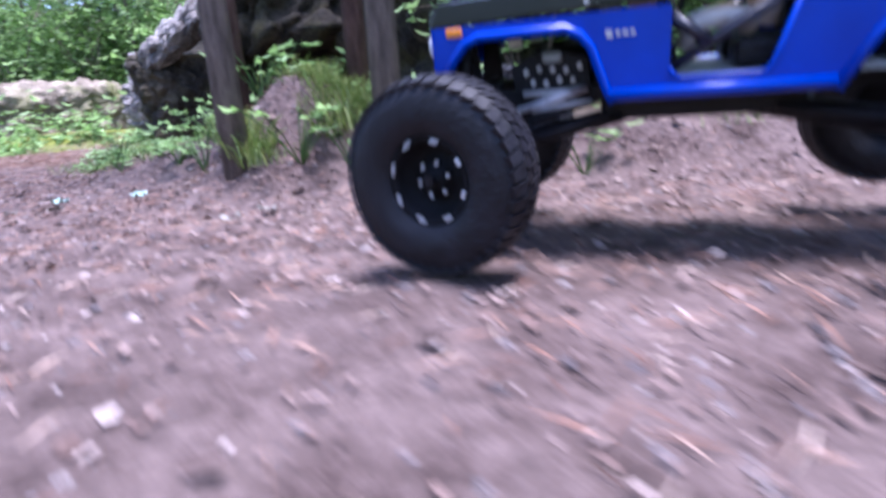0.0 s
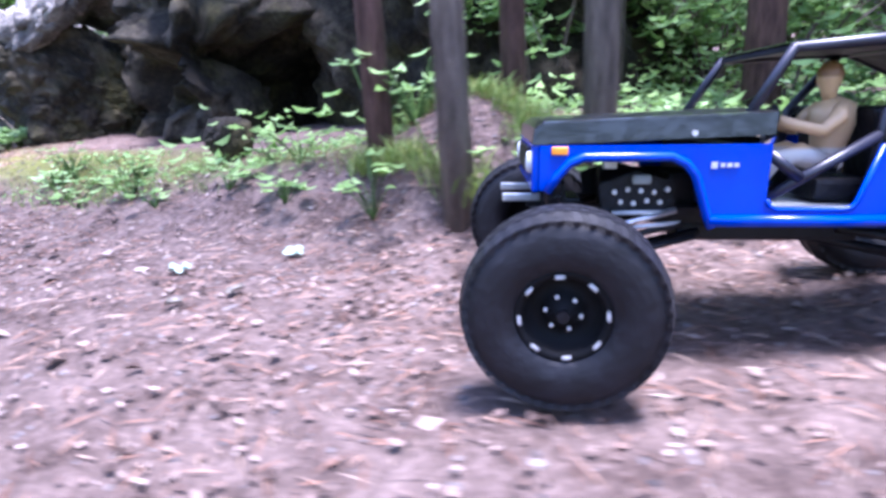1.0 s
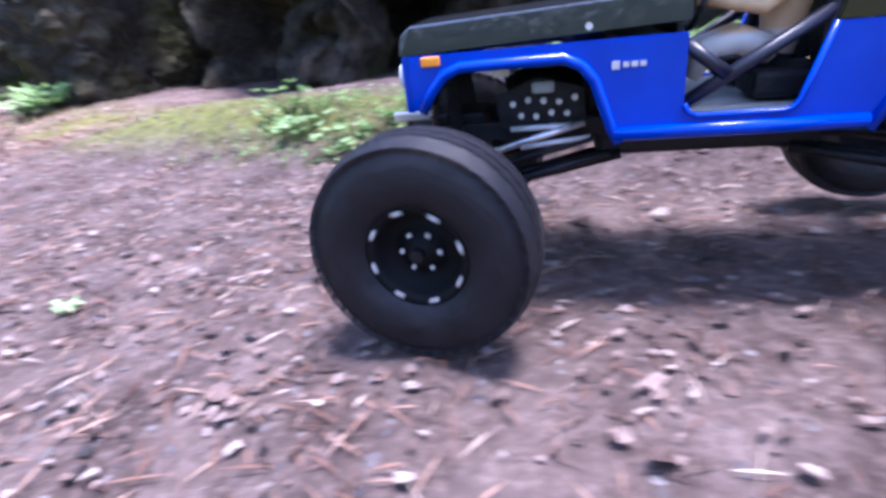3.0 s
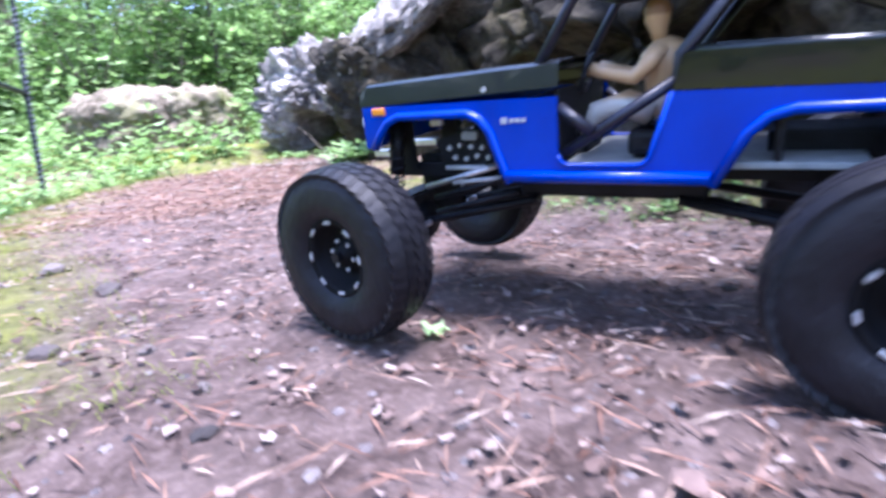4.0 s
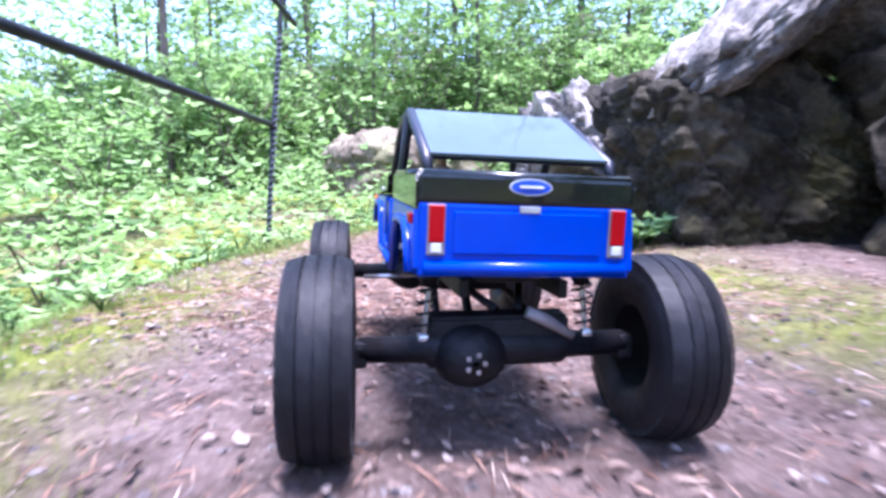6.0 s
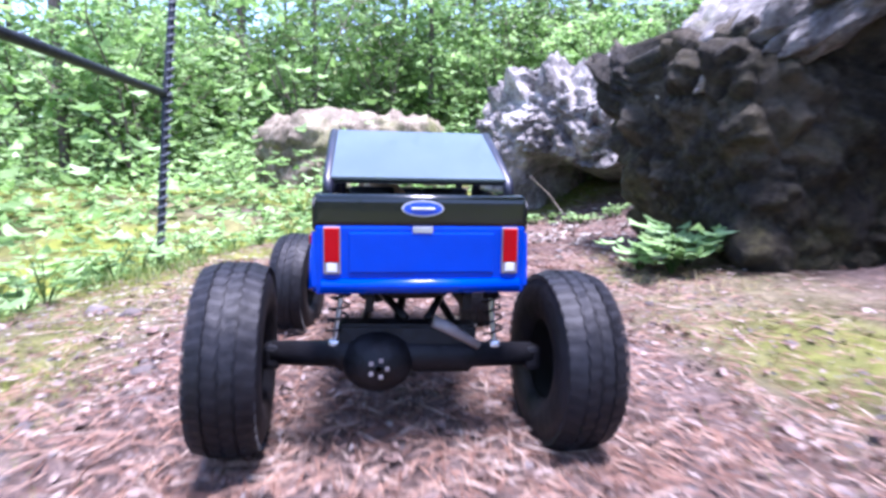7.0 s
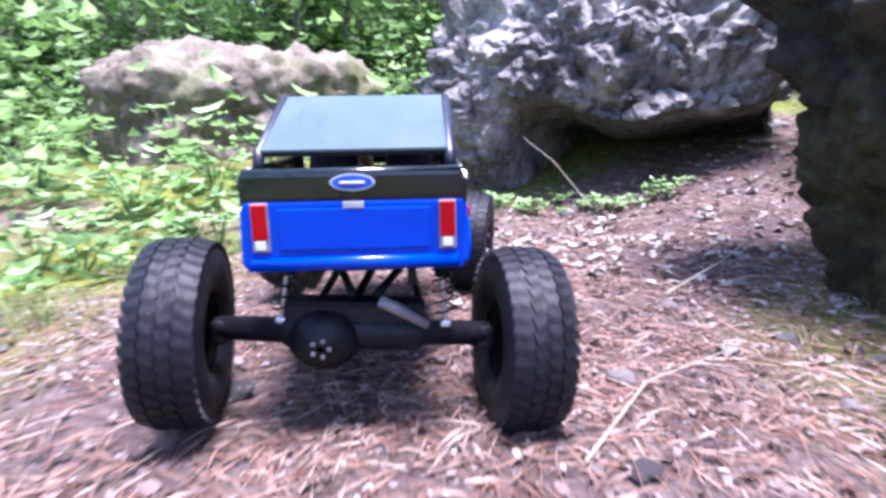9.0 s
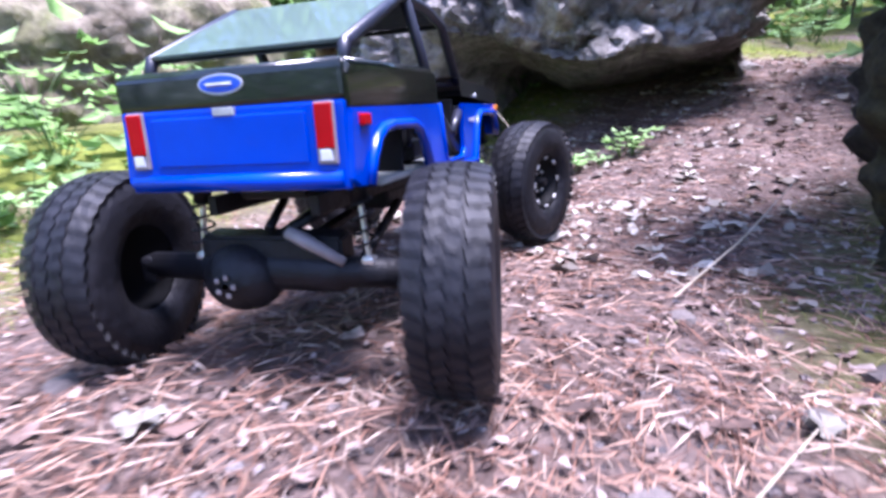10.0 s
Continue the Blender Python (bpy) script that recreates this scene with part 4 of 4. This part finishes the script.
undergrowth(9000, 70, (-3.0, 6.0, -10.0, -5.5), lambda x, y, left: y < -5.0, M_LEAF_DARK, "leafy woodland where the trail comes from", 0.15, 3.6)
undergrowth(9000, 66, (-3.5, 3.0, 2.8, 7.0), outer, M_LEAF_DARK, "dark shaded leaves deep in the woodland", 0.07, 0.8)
undergrowth(7000, 67, (0.2, 1.6, -2.8, -0.5), lambda x, y, left: (left < -0.28) & (left > -0.6), M_LEAF, "tiny green leaves and moss on the bank", 0.014, 0.03)
undergrowth(5000, 64, (0.6, 3.5, -2.4, -0.9), lambda x, y, left: (left < -0.33), M_LEAF, "green low plants under the trunks", 0.035, 0.12)


def sapling(x, y, lean, radius, height, material, label, low=0.45, leaf=None, boughs=20):
    z = float(land(x, y)[0])
    bm = bmesh.new()
    n = 14
    pts, rad = [], []
    for k in range(n):
        f = k / (n - 1)
        pts.append((lean[0] * f * height + 0.012 * math.sin(f * 9 + x * 7), lean[1] * f * height + 0.012 * math.cos(f * 8 + y * 5), f * height - 0.08))
        rad.append(radius * (1.25 - 0.5 * min(1, f * 4)) if f < 0.1 else radius * (1.05 - 0.5 * f))
    tube_bm(pts, rad, 14, bm)
    root = tagged(new("tree"), label, "tree")
    root.matrix_world = pose(x, y, z)
    rg = random.Random(int(x * 1000))
    verts, faces = [], []
    for k in range(boughs):
        f = rg.uniform(low, 1.0)
        b = Vector(pts[int(f * (n - 1))])
        tip = b + rand_dir(rg, 0.4) * rg.uniform(0.25, 0.7)
        tube_bm([b, b.lerp(tip, 0.5) + Vector((0, 0, 0.04)), tip], [radius * 0.25, radius * 0.18, radius * 0.06], 5, bm)
        for q in range(60):
            c = b.lerp(tip, rg.uniform(0.3, 1.1)) + Vector([rg.gauss(0, 0.09) for _ in range(3)])
            way = rand_dir(rg, 0.5)
            side = way.cross(Vector((rg.uniform(-0.4, 0.4), rg.uniform(-0.4, 0.4), 1))).normalized()
            ln = rg.uniform(0.035, 0.07)
            leaf_faces(verts, faces, c, way, side, ln, ln * 0.5)
    obj("trunk", bm, material, root, smooth=True)
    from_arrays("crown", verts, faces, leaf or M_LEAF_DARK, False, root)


for x, y, r, h, mt, label, lean in ((0.75, -1.44, 0.0175, 2.6, M_BARK_RED, "slender reddish-brown tree trunk on the bank", (0.0, 0.01)), (0.705, -1.63, 0.0175, 2.8, M_BARK_GREY, "slender grey-brown tree trunk on the bank", (0.0, 0.01)),
                                    (0.935, -1.535, 0.017, 2.7, M_BARK_RED, "slender reddish-brown tree trunk on the bank", (0.01, 0.0)), (0.92, -1.69, 0.020, 3.0, M_BARK_GREY, "slender grey-brown tree trunk on the bank", (0.0, 0.0)),
                                    (1.45, -1.75, 0.03, 3.0, M_BARK_RED, "slender reddish-brown tree trunk on the bank", (0.0, 0.02)), (1.9, -1.2, 0.03, 3.2, M_BARK_GREY, "slender grey-brown tree trunk on the bank", (0.0, 0.0)),
                                    (-1.6, 3.3, 0.025, 3.4, M_BARK_GREY, "thin dark tree stem among shrubs", (0.02, 0.0)), (-2.2, 4.6, 0.03, 3.8, M_BARK_GREY, "thin dark tree stem among shrubs", (0.05, 0.0)),
                                    (-0.9, 5.2, 0.03, 3.8, M_BARK_GREY, "thin dark tree stem among shrubs", (-0.03, 0.0)), (0.6, 5.8, 0.03, 4.0, M_BARK_GREY, "thin dark tree stem among shrubs", (0.0, 0.0)),
                                    (-3.2, 3.0, 0.03, 3.6, M_BARK_GREY, "thin dark tree stem among shrubs", (0.02, 0.0)), (1.8, 5.0, 0.035, 4.0, M_BARK_GREY, "thin dark tree stem among shrubs", (0.0, 0.0)),
                                    (-1.2, 7.0, 0.04, 4.2, M_BARK_GREY, "thin dark tree stem among shrubs", (0.0, 0.0)), (2.9, 4.2, 0.04, 4.0, M_BARK_GREY, "thin dark tree stem among shrubs", (0.0, 0.0))):
    near = y < 0
    sapling(x, y, lean, r, h + 3.0 * near, mt, label, 0.82 if near else 0.45, None, 8 if near else 20)
for k in range(18):
    x, y = 2.1 + 2.6 * ((k * 0.618) % 1), -3.6 + 0.36 * k
    sapling(x + (1.2 if 0 < y < 1.4 else 0), y, (0.0, 0.0), 0.045, 3.4 + 0.8 * ((k * 0.37) % 1), M_BARK_GREY, "dark forest tree standing beyond the rocks")
for k in range(20):
    x, y = -3.4 + 6.6 * ((k * 0.618) % 1), 4.3 + 0.19 * k
    sapling(x, y, (0.0, 0.0), 0.022, 2.6 + 0.9 * ((k * 0.37) % 1), M_BARK_GREY, "young leafy broadleaf tree in the woodland", 0.22, M_LEAF, 26)


def rosette(x, y, seed, count, length, height, material, label, name="plant"):
    """A low plant: stalks with a broad leaf each."""
    rg = random.Random(seed)
    root = tagged(new(name), label, "plant")
    root.matrix_world = pose(x, y, float(land(x, y)[0]) - 0.006)
    st = bmesh.new()
    verts, faces = [], []
    for k in range(count):
        a = rg.random() * math.tau
        out = Vector((math.cos(a), math.sin(a), 0))
        h = height * rg.uniform(0.5, 1.0)
        tip = out * h * rg.uniform(0.3, 0.9) + Vector((0, 0, h))
        tube_bm([(0, 0, 0), tip * 0.5 + Vector((0, 0, h * 0.12)), tip], [0.0014, 0.0011, 0.0008], 4, st)
        for q in range(rg.choice((1, 3, 3))):
            b = a + rg.uniform(-1.3, 1.3)
            way = Vector((math.cos(b), math.sin(b), rg.uniform(-0.25, 0.2))).normalized()
            side = way.cross(Vector((rg.uniform(-0.2, 0.2), rg.uniform(-0.2, 0.2), 1))).normalized()
            ln = length * rg.uniform(0.6, 1.2)
            leaf_faces(verts, faces, tip, way, side, ln, ln * rg.uniform(0.45, 0.65), 0.15)
    obj("stalk", st, M_LEAF_DARK, root)
    from_arrays("leaves", verts, faces, material, False, root)


for k, (x, y, n, ln, h, mt) in enumerate(((0.60, -1.19, 9, 0.03, 0.05, M_LEAF), (0.63, -1.32, 9, 0.028, 0.06, M_LEAF), (0.52, -1.06, 7, 0.022, 0.035, M_LEAF), (0.56, -0.86, 8, 0.022, 0.04, M_LEAF),
                                          (0.78, -1.47, 12, 0.035, 0.11, M_LEAF), (0.70, -1.26, 8, 0.03, 0.07, M_LEAF), (0.66, -1.50, 10, 0.03, 0.09, M_LEAF), (0.85, -1.72, 10, 0.03, 0.09, M_LEAF),
                                          (0.78, -1.68, 12, 0.03, 0.09, M_LEAF), (0.98, -1.86, 10, 0.03, 0.09, M_LEAF), (1.1, -1.95, 10, 0.03, 0.1, M_LEAF), (0.8, -1.35, 10, 0.035, 0.16, M_LEAF_PALE),
                                          (0.50, -0.72, 7, 0.02, 0.03, M_LEAF), (0.73, -1.55, 2, 0.034, 0.12, M_LEAF), (0.47, -0.58, 6, 0.02, 0.03, M_LEAF), (0.57, 0.80, 34, 0.045, 0.075, M_LEAF_PALE), (0.62, 0.83, 30, 0.05, 0.09, M_LEAF_PALE), (0.53, 0.85, 24, 0.042, 0.06, M_LEAF_PALE), (0.74, 1.86, 8, 0.024, 0.04, M_LEAF), (0.62, 1.93, 8, 0.024, 0.04, M_LEAF), (0.84, 1.74, 7, 0.022, 0.03, M_LEAF), (0.92, 1.68, 6, 0.02, 0.03, M_LEAF),
                                          (-0.05, 2.1, 16, 0.05, 0.14, M_LEAF), (-0.2, 1.95, 16, 0.05, 0.14, M_LEAF), (0.1, 2.3, 16, 0.05, 0.16, M_LEAF), (-0.32, 1.75, 14, 0.04, 0.12, M_LEAF), (-0.5, 1.45, 14, 0.04, 0.10, M_LEAF_PALE),
                                          (-0.15, 2.5, 18, 0.05, 0.2, M_LEAF), (0.3, 2.6, 16, 0.05, 0.16, M_LEAF), (-0.45, 2.2, 18, 0.05, 0.2, M_LEAF), (-0.62, 1.2, 14, 0.04, 0.1, M_LEAF), (-0.6, 0.8, 12, 0.035, 0.08, M_LEAF_PALE))):
    rosette(x, y, 100 + k, n, ln, h, mt, "broad-leaved green seedling growing beside the trail" if y < 0.2 else ("pale green leafy plant at the foot of the rock" if k in (15, 16, 17) else "bright green leafy plant at the trail edge"))


def band(n, lo, hi, y0, y1, seed):
    """Places beside the trail, lo to hi metres to its left, between two y."""
    rg = random.Random(seed)
    out = []
    while len(out) < n:
        k = rg.randrange(len(LINE))
        x, y = LINE[k]
        if not y0 < y < y1:
            continue
        d = rg.uniform(lo, hi)
        out.append((x - HEAD[k, 1] * d, y + HEAD[k, 0] * d))
    return out


for k, (x, y) in enumerate(band(40, -0.44, -0.27, -2.5, -0.55, 77)):
    rosette(x, y, 300 + k, 5 + k % 5, 0.016 + 0.003 * (k % 4), 0.02 + 0.012 * (k % 5), (M_LEAF, M_LEAF, M_LEAF_PALE)[k % 3], "small green seedling on the mossy bank")
for k, (x, y) in enumerate(band(34, 0.5, 0.72, -0.3, 2.2, 78)):
    rosette(x, y, 400 + k, 7 + k % 6, 0.026 + 0.005 * (k % 4), 0.04 + 0.02 * (k % 5), (M_LEAF, M_LEAF_PALE)[k % 2], "bright green leafy plant at the trail edge")


for k in range(16):
    x, y = 0.50 + 0.42 * k / 15 + 0.02 * math.sin(k * 5.1), 1.93 - 0.25 * k / 15 + 0.03 * math.cos(k * 3.7)
    rosette(x, y, 500 + k, 6 + k % 4, 0.018 + 0.003 * (k % 4), 0.02 + 0.008 * (k % 4), (M_LEAF, M_LEAF_PALE)[k % 2], "small green seedling at the foot of the boulder")


def tufts(spots, seed, name, label, material, blades, length):
    rg = random.Random(seed)
    verts, faces = [], []
    for x, y in spots:
        z = float(land(x, y)[0]) - 0.008
        for k in range(blades):
            a = rg.random() * math.tau
            o = Vector((x + rg.gauss(0, 0.02), y + rg.gauss(0, 0.02), z))
            ln = length * rg.uniform(0.4, 1.2)
            way = Vector((math.cos(a) * 0.55, math.sin(a) * 0.55, 1)).normalized()
            side = Vector((-math.sin(a), math.cos(a), 0)) * ln * 0.018
            i = len(verts)
            m = o + way * ln * 0.55
            t = o + way * ln * 0.9 + Vector((math.cos(a), math.sin(a), -0.3)) * ln * 0.25
            verts.extend([o - side, o + side, m + side, m - side, t])
            faces.extend([(i, i + 1, i + 2, i + 3), (i + 3, i + 2, i + 4)])
    return tagged(from_arrays(name, verts, faces, material), label, "grass", kind="stuff")


tufts(band(150, 0.42, 0.75, -0.6, 2.0, 1), 1, "grass", "short mossy grass tufts along the outer trail edge", M_GRASS, 26, 0.05)
tufts(band(120, -0.25, -0.5, -2.8, -0.5, 2), 2, "grass", "grass tufts on the bank by the trunks", M_GRASS, 16, 0.04)
tufts([(0.83 + 0.11 * math.sin(k * 2.1), -1.53 + 0.12 * math.cos(k * 1.7)) for k in range(70)], 3, "grass", "thick green grass clump round a trunk", M_GRASS, 55, 0.05)
tufts(band(60, -0.36, -0.55, 0.6, 1.8, 4), 4, "grass", "thin dry yellow grass at the rock foot", M_DRYGRASS, 12, 0.028)
tufts(band(1100, 0.27, 0.62, -0.8, 1.7, 5), 5, "moss", "yellow-green moss cushions on the trail edge", M_MOSS, 22, 0.016)
tufts(band(300, -0.24, -0.5, -1.6, 1.9, 6), 6, "moss", "dull green moss patches below the rock", M_MOSS, 18, 0.012)


# ---------------------------------------------------------------- litter
def lying(count, seed, y0, y1, spread, length, width, name, label, material, wide=False):
    """Many thin dry pieces strewn over the trail."""
    rg = np.random.RandomState(seed)
    k = rg.randint(0, len(LINE), count * 4)
    ok = (LINE[k, 1] > y0) & (LINE[k, 1] < y1)
    k = k[ok][:count]
    n = len(k)
    d = rg.normal(0, spread, n)
    x, y = LINE[k, 0] - HEAD[k, 1] * d + rg.normal(0, 0.03, n), LINE[k, 1] + HEAD[k, 0] * d + rg.normal(0, 0.03, n)
    z = rough_land(x, y) + 0.0015 + rg.uniform(0, 0.004, n)
    a, ln = rg.uniform(0, math.tau, n), length * rg.uniform(0.4, 1.3, n)
    w = width * rg.uniform(0.6, 1.4, n) if not wide else ln * rg.uniform(0.4, 0.8, n)
    ca, sa = np.cos(a), np.sin(a)
    tilt = rg.normal(0, 0.12, n)
    shape, curl = rg.uniform(0.45, 1.15, (n, 6)), rg.uniform(-0.05, 0.3, (n, 6))
    verts, faces = [], []
    for i in range(n):
        hx, hy, wx, wy = ca[i] * ln[i] / 2, sa[i] * ln[i] / 2, -sa[i] * w[i] / 2, ca[i] * w[i] / 2
        dz = tilt[i] * ln[i] / 2
        up = 0.0012
        if wide:
            b = len(verts)
            verts.append((x[i], y[i], z[i] + 0.001))
            for k in range(6):
                q = k * math.tau / 6
                f = shape[i, k]
                u, v = math.cos(q) * ln[i] / 2 * f, math.sin(q) * w[i] / 2 * f
                verts.append((x[i] + ca[i] * u - sa[i] * v, y[i] + sa[i] * u + ca[i] * v, z[i] + curl[i, k] * ln[i]))
                faces.append((b, b + 1 + k, b + 1 + (k + 1) % 6))
            continue
        b = len(verts)
        verts.extend([(x[i] - hx, y[i] - hy, z[i] - dz), (x[i] + wx, y[i] + wy, z[i] + up), (x[i] + hx, y[i] + hy, z[i] + dz), (x[i] - wx, y[i] - wy, z[i] + up * 0.3)])
        faces.extend([(b, b + 3, b + 1), (b + 1, b + 3, b + 2)])
    return tagged(from_arrays(name, verts, faces, material), label, "litter", kind="stuff")


lying(40000, 21, 0.1, 2.2, 0.30, 0.036, 0.0010, "needles", "fallen brown pine needles thick on the trail", M_NEEDLE)
lying(14000, 22, -3.2, 0.3, 0.30, 0.030, 0.0012, "needles", "fallen brown pine needles thin on the trail", M_NEEDLE)
lying(20000, 23, -3.2, 2.2, 0.32, 0.010, 0.004, "leaf_litter", "crumbled dry leaves and bark chips", M_LITTER, True)
lying(1300, 24, -3.2, 2.2, 0.34, 0.018, 0.004, "leaf_litter", "curled dry brown leaves on the trail", M_LITTER, True)


lying(1500, 25, 1.42, 1.95, 0.22, 0.026, 0.004, "leaf_litter", "pale curled dead leaves strewn between the rocks", M_PALECHIP, True)


def pebble_mesh(seed, flat):
    bm = bmesh.new()
    bmesh.ops.create_icosphere(bm, subdivisions=2, radius=1)
    for v in bm.verts:
        d = v.co.copy()
        v.co = d * (1 + 0.35 * noise.noise(d * 1.3 + Vector((seed, 2 * seed, 0))) + 0.12 * noise.noise(d * 3.5 + Vector((seed, 0, seed))))
        v.co.z *= flat
    me = bpy.data.meshes.new("stone")
    bm.to_mesh(me)
    bm.free()
    me.materials.append(M_STONE)
    return me


def gravel(count, seed, lo=-0.5, hi=0.5, y0=-3.2, y1=2.0, material=None, label="small stones and crumbs of earth on the trail"):
    rg = random.Random(seed)
    verts, faces = [], []
    octa = [(1, 0, 0), (0, 1, 0), (-1, 0, 0), (0, -1, 0), (0, 0, 0.7), (0.6, 0.6, 0.45), (-0.6, 0.5, 0.4), (-0.5, -0.6, 0.45), (0.55, -0.6, 0.4)]
    tri = [(0, 5, 4), (5, 1, 4), (1, 6, 4), (6, 2, 4), (2, 7, 4), (7, 3, 4), (3, 8, 4), (8, 0, 4), (0, 1, 5), (1, 2, 6), (2, 3, 7), (3, 0, 8)]
    pts = band(count, lo, hi, y0, y1, seed)
    zs = rough_land(np.array([p[0] for p in pts]), np.array([p[1] for p in pts]))
    for (x, y), z in zip(pts, zs):
        s = 0.0016 + 0.0034 * rg.random() ** 2.5
        a = rg.random() * math.tau
        ca, sa = math.cos(a) * s, math.sin(a) * s
        q = rg.uniform(0.6, 1.3)
        b = len(verts)
        verts.extend([(x + (px * ca - py * q * sa), y + (px * sa + py * q * ca), z - 0.001 + pz * s) for px, py, pz in octa])
        faces.extend([(b + i, b + j, b + k) for i, j, k in tri])
    return tagged(from_arrays("gravel", verts, faces, material or M_PEBBLE), label, "gravel", kind="stuff")


gravel(17000, 31)
gravel(2600, 34, -0.4, 0.4, 1.45, 1.95, M_PALECHIP, "pale fallen leaf scraps and chips between the rocks")
gravel(5000, 32, 0.20, 0.6, 0.35, 1.7, M_PALECHIP, "pale dry chips and crumbs at the trail edge")
STONES = [pebble_mesh(3 + k, f) for k, f in enumerate((0.55, 0.7, 0.45, 0.62))]


def stone(x, y, size, label, k=0):
    ob = new("stone", STONES[k % 4])
    ob.matrix_world = pose(x, y, float(rough_land(np.array([x]), np.array([y]))[0]) + size * 0.15, 0, 0, (x * 997 + y * 571) % 360) @ Matrix.Scale(size, 4)
    tagged(ob, label, "stone", "loose stones on the trail")


rg = random.Random(5)
for x, y, s in ((0.40, -1.09, 0.011), (0.26, -0.94, 0.010), (0.49, 1.17, 0.012), (0.53, 1.05, 0.013), (0.44, 1.035, 0.010), (0.32, 1.03, 0.013), (0.02, 1.12, 0.014), (0.72, 1.77, 0.018), (-0.25, 0.42, 0.014), (-0.39, 0.67, 0.016), (-0.34, 0.65, 0.014), (-0.21, -0.50, 0.014), (-0.25, -0.68, 0.013), (-0.28, -0.32, 0.016), (0.40, 0.74, 0.012), (0.072, 1.276, 0.013), (0.023, 1.12, 0.012), (0.254, 0.918, 0.012)):
    stone(x, y, s, "small grey stone lying on the trail", rg.randrange(4))
for x, y in band(70, -0.48, -0.3, -2.4, 1.9, 41) + band(90, 0.24, 0.5, -1.2, 1.6, 42):
    stone(x, y, rg.uniform(0.004, 0.0085), "small rough stone at the trail edge", rg.randrange(4))


def dead_leaf(x, y, size, material, label, seed):
    rg = random.Random(seed)
    bm = bmesh.new()
    c = bm.verts.new((0, 0, 0.004))
    ring = []
    n = 18
    for k in range(n):
        a = k * math.tau / n
        r = size * (0.62 + 0.38 * abs(math.cos(a * 2.5)) + rg.uniform(-0.08, 0.08))
        ring.append(bm.verts.new((r * math.cos(a), r * math.sin(a), 0.003 + 0.008 * rg.random())))
    for k in range(n):
        bm.faces.new((c, ring[k], ring[(k + 1) % n]))
    ob = obj("leaf", bm, material)
    ob.matrix_world = pose(x, y, float(rough_land(np.array([x]), np.array([y]))[0]) + 0.002, 0, 0, rg.uniform(0, 360))
    tagged(ob, label, "leaf")


dead_leaf(0.092, 0.515, 0.026, M_PALELEAF, "pale bleached lobed leaf lying on the needles", 1)
dead_leaf(0.432, -1.392, 0.015, M_TEALLEAF, "small bluish-green leaf lying on the earth", 2)
dead_leaf(0.551, -1.466, 0.014, M_TEALLEAF, "small bluish-green leaf lying on the earth", 5)
dead_leaf(0.70, -1.79, 0.014, M_PALELEAF, "pale dry leaf lying on the earth", 6)
dead_leaf(0.65, -1.83, 0.014, M_PALELEAF, "pale dry leaf lying on the earth", 7)
dead_leaf(0.383, -1.506, 0.010, M_PALELEAF, "pale dry leaf lying on the earth", 8)
dead_leaf(0.121, 1.195, 0.014, M_PALELEAF, "pale dry leaf lying on the needles", 9)
dead_leaf(0.167, 0.796, 0.012, M_PALELEAF, "pale dry leaf lying on the needles", 10)
dead_leaf(0.432, 1.029, 0.010, M_PALELEAF, "pale bleached leaf lying on the needles", 11)
dead_leaf(0.44, -1.53, 0.012, M_PALELEAF, "pale dry leaf lying on the earth", 3)
dead_leaf(0.02, -0.86, 0.012, M_LEAF_PALE, "yellow-green leaf scrap on the trail", 4)


def dry_stick(points, radius, label):
    pts = [(x, y, float(land(x, y)[0]) + h) for x, y, h in points]
    tagged(obj("twig", tube_bm(pts, [radius * (1 - 0.5 * k / (len(pts) - 1)) for k in range(len(pts))], 6), M_STRAW), label, "twig")


dry_stick([(0.50, 1.187, 0.006), (0.62, 1.22, 0.03), (0.72, 1.24, 0.075)], 0.0011, "thin pale dry stalk leaning over the needles")
dry_stick([(0.018, 1.22, 0.0), (0.016, 1.222, 0.02), (0.012, 1.225, 0.042)], 0.0022, "short pale stub of dry straw standing in the needles")
dry_stick([(0.22, 0.93, 0.005), (0.32, 1.0, 0.008), (0.43, 1.03, 0.005)], 0.0010, "broken dry twig lying on the needles")
dry_stick([(-0.06, 0.72, 0.004), (0.03, 0.62, 0.009), (0.10, 0.5, 0.004)], 0.0009, "broken dry twig lying on the needles")
dry_stick([(0.75, 1.72, 0.02), (0.70, 1.80, 0.12), (0.66, 1.88, 0.17)], 0.0012, "thin dry stalk leaning against a boulder")


# ---------------------------------------------------------------- movement
def motions():
    rows = [(r[0], pose(*r[1:])) for r in TRUCK_PATH]
    walk(truck, rows)
    ts = np.array([r[0] for r in TRUCK_PATH])
    px, py = np.array([r[1] for r in TRUCK_PATH]), np.array([r[2] for r in TRUCK_PATH])
    gone = np.concatenate([[0], np.cumsum(np.hypot(np.diff(px), np.diff(py)))])
    for side, x, y, wheel in WHEELS:
        rows = []
        for k in range(68):
            t = min(10.0, k * 0.15)
            turn = -math.degrees(np.interp(t, ts, gone) * (1.06 if y > 0.1 else 1.0) / R_TYRE) + (17 if side < 0 else 40)
            steer = float(np.interp(t, ts, [r[4 if y > 0.1 else 5] for r in BODY_PATH]))
            if side < 0:
                m = pose(x, y, R_TYRE, turn, 0, steer)
            else:
                m = pose(x, y, R_TYRE, 0, 0, steer) @ pose(0, 0, 0, turn) @ pose(0, 0, 0, 0, 0, 180)
            rows.append((t, m))
        walk(wheel, rows)
    for sprung in (body, driver, chassis):
        walk(sprung, [(r[0], pose(0, 0.16, 0.1 + r[1], r[2], r[3]) @ pose(0, -0.16, -0.1)) for r in BODY_PATH])


motions()
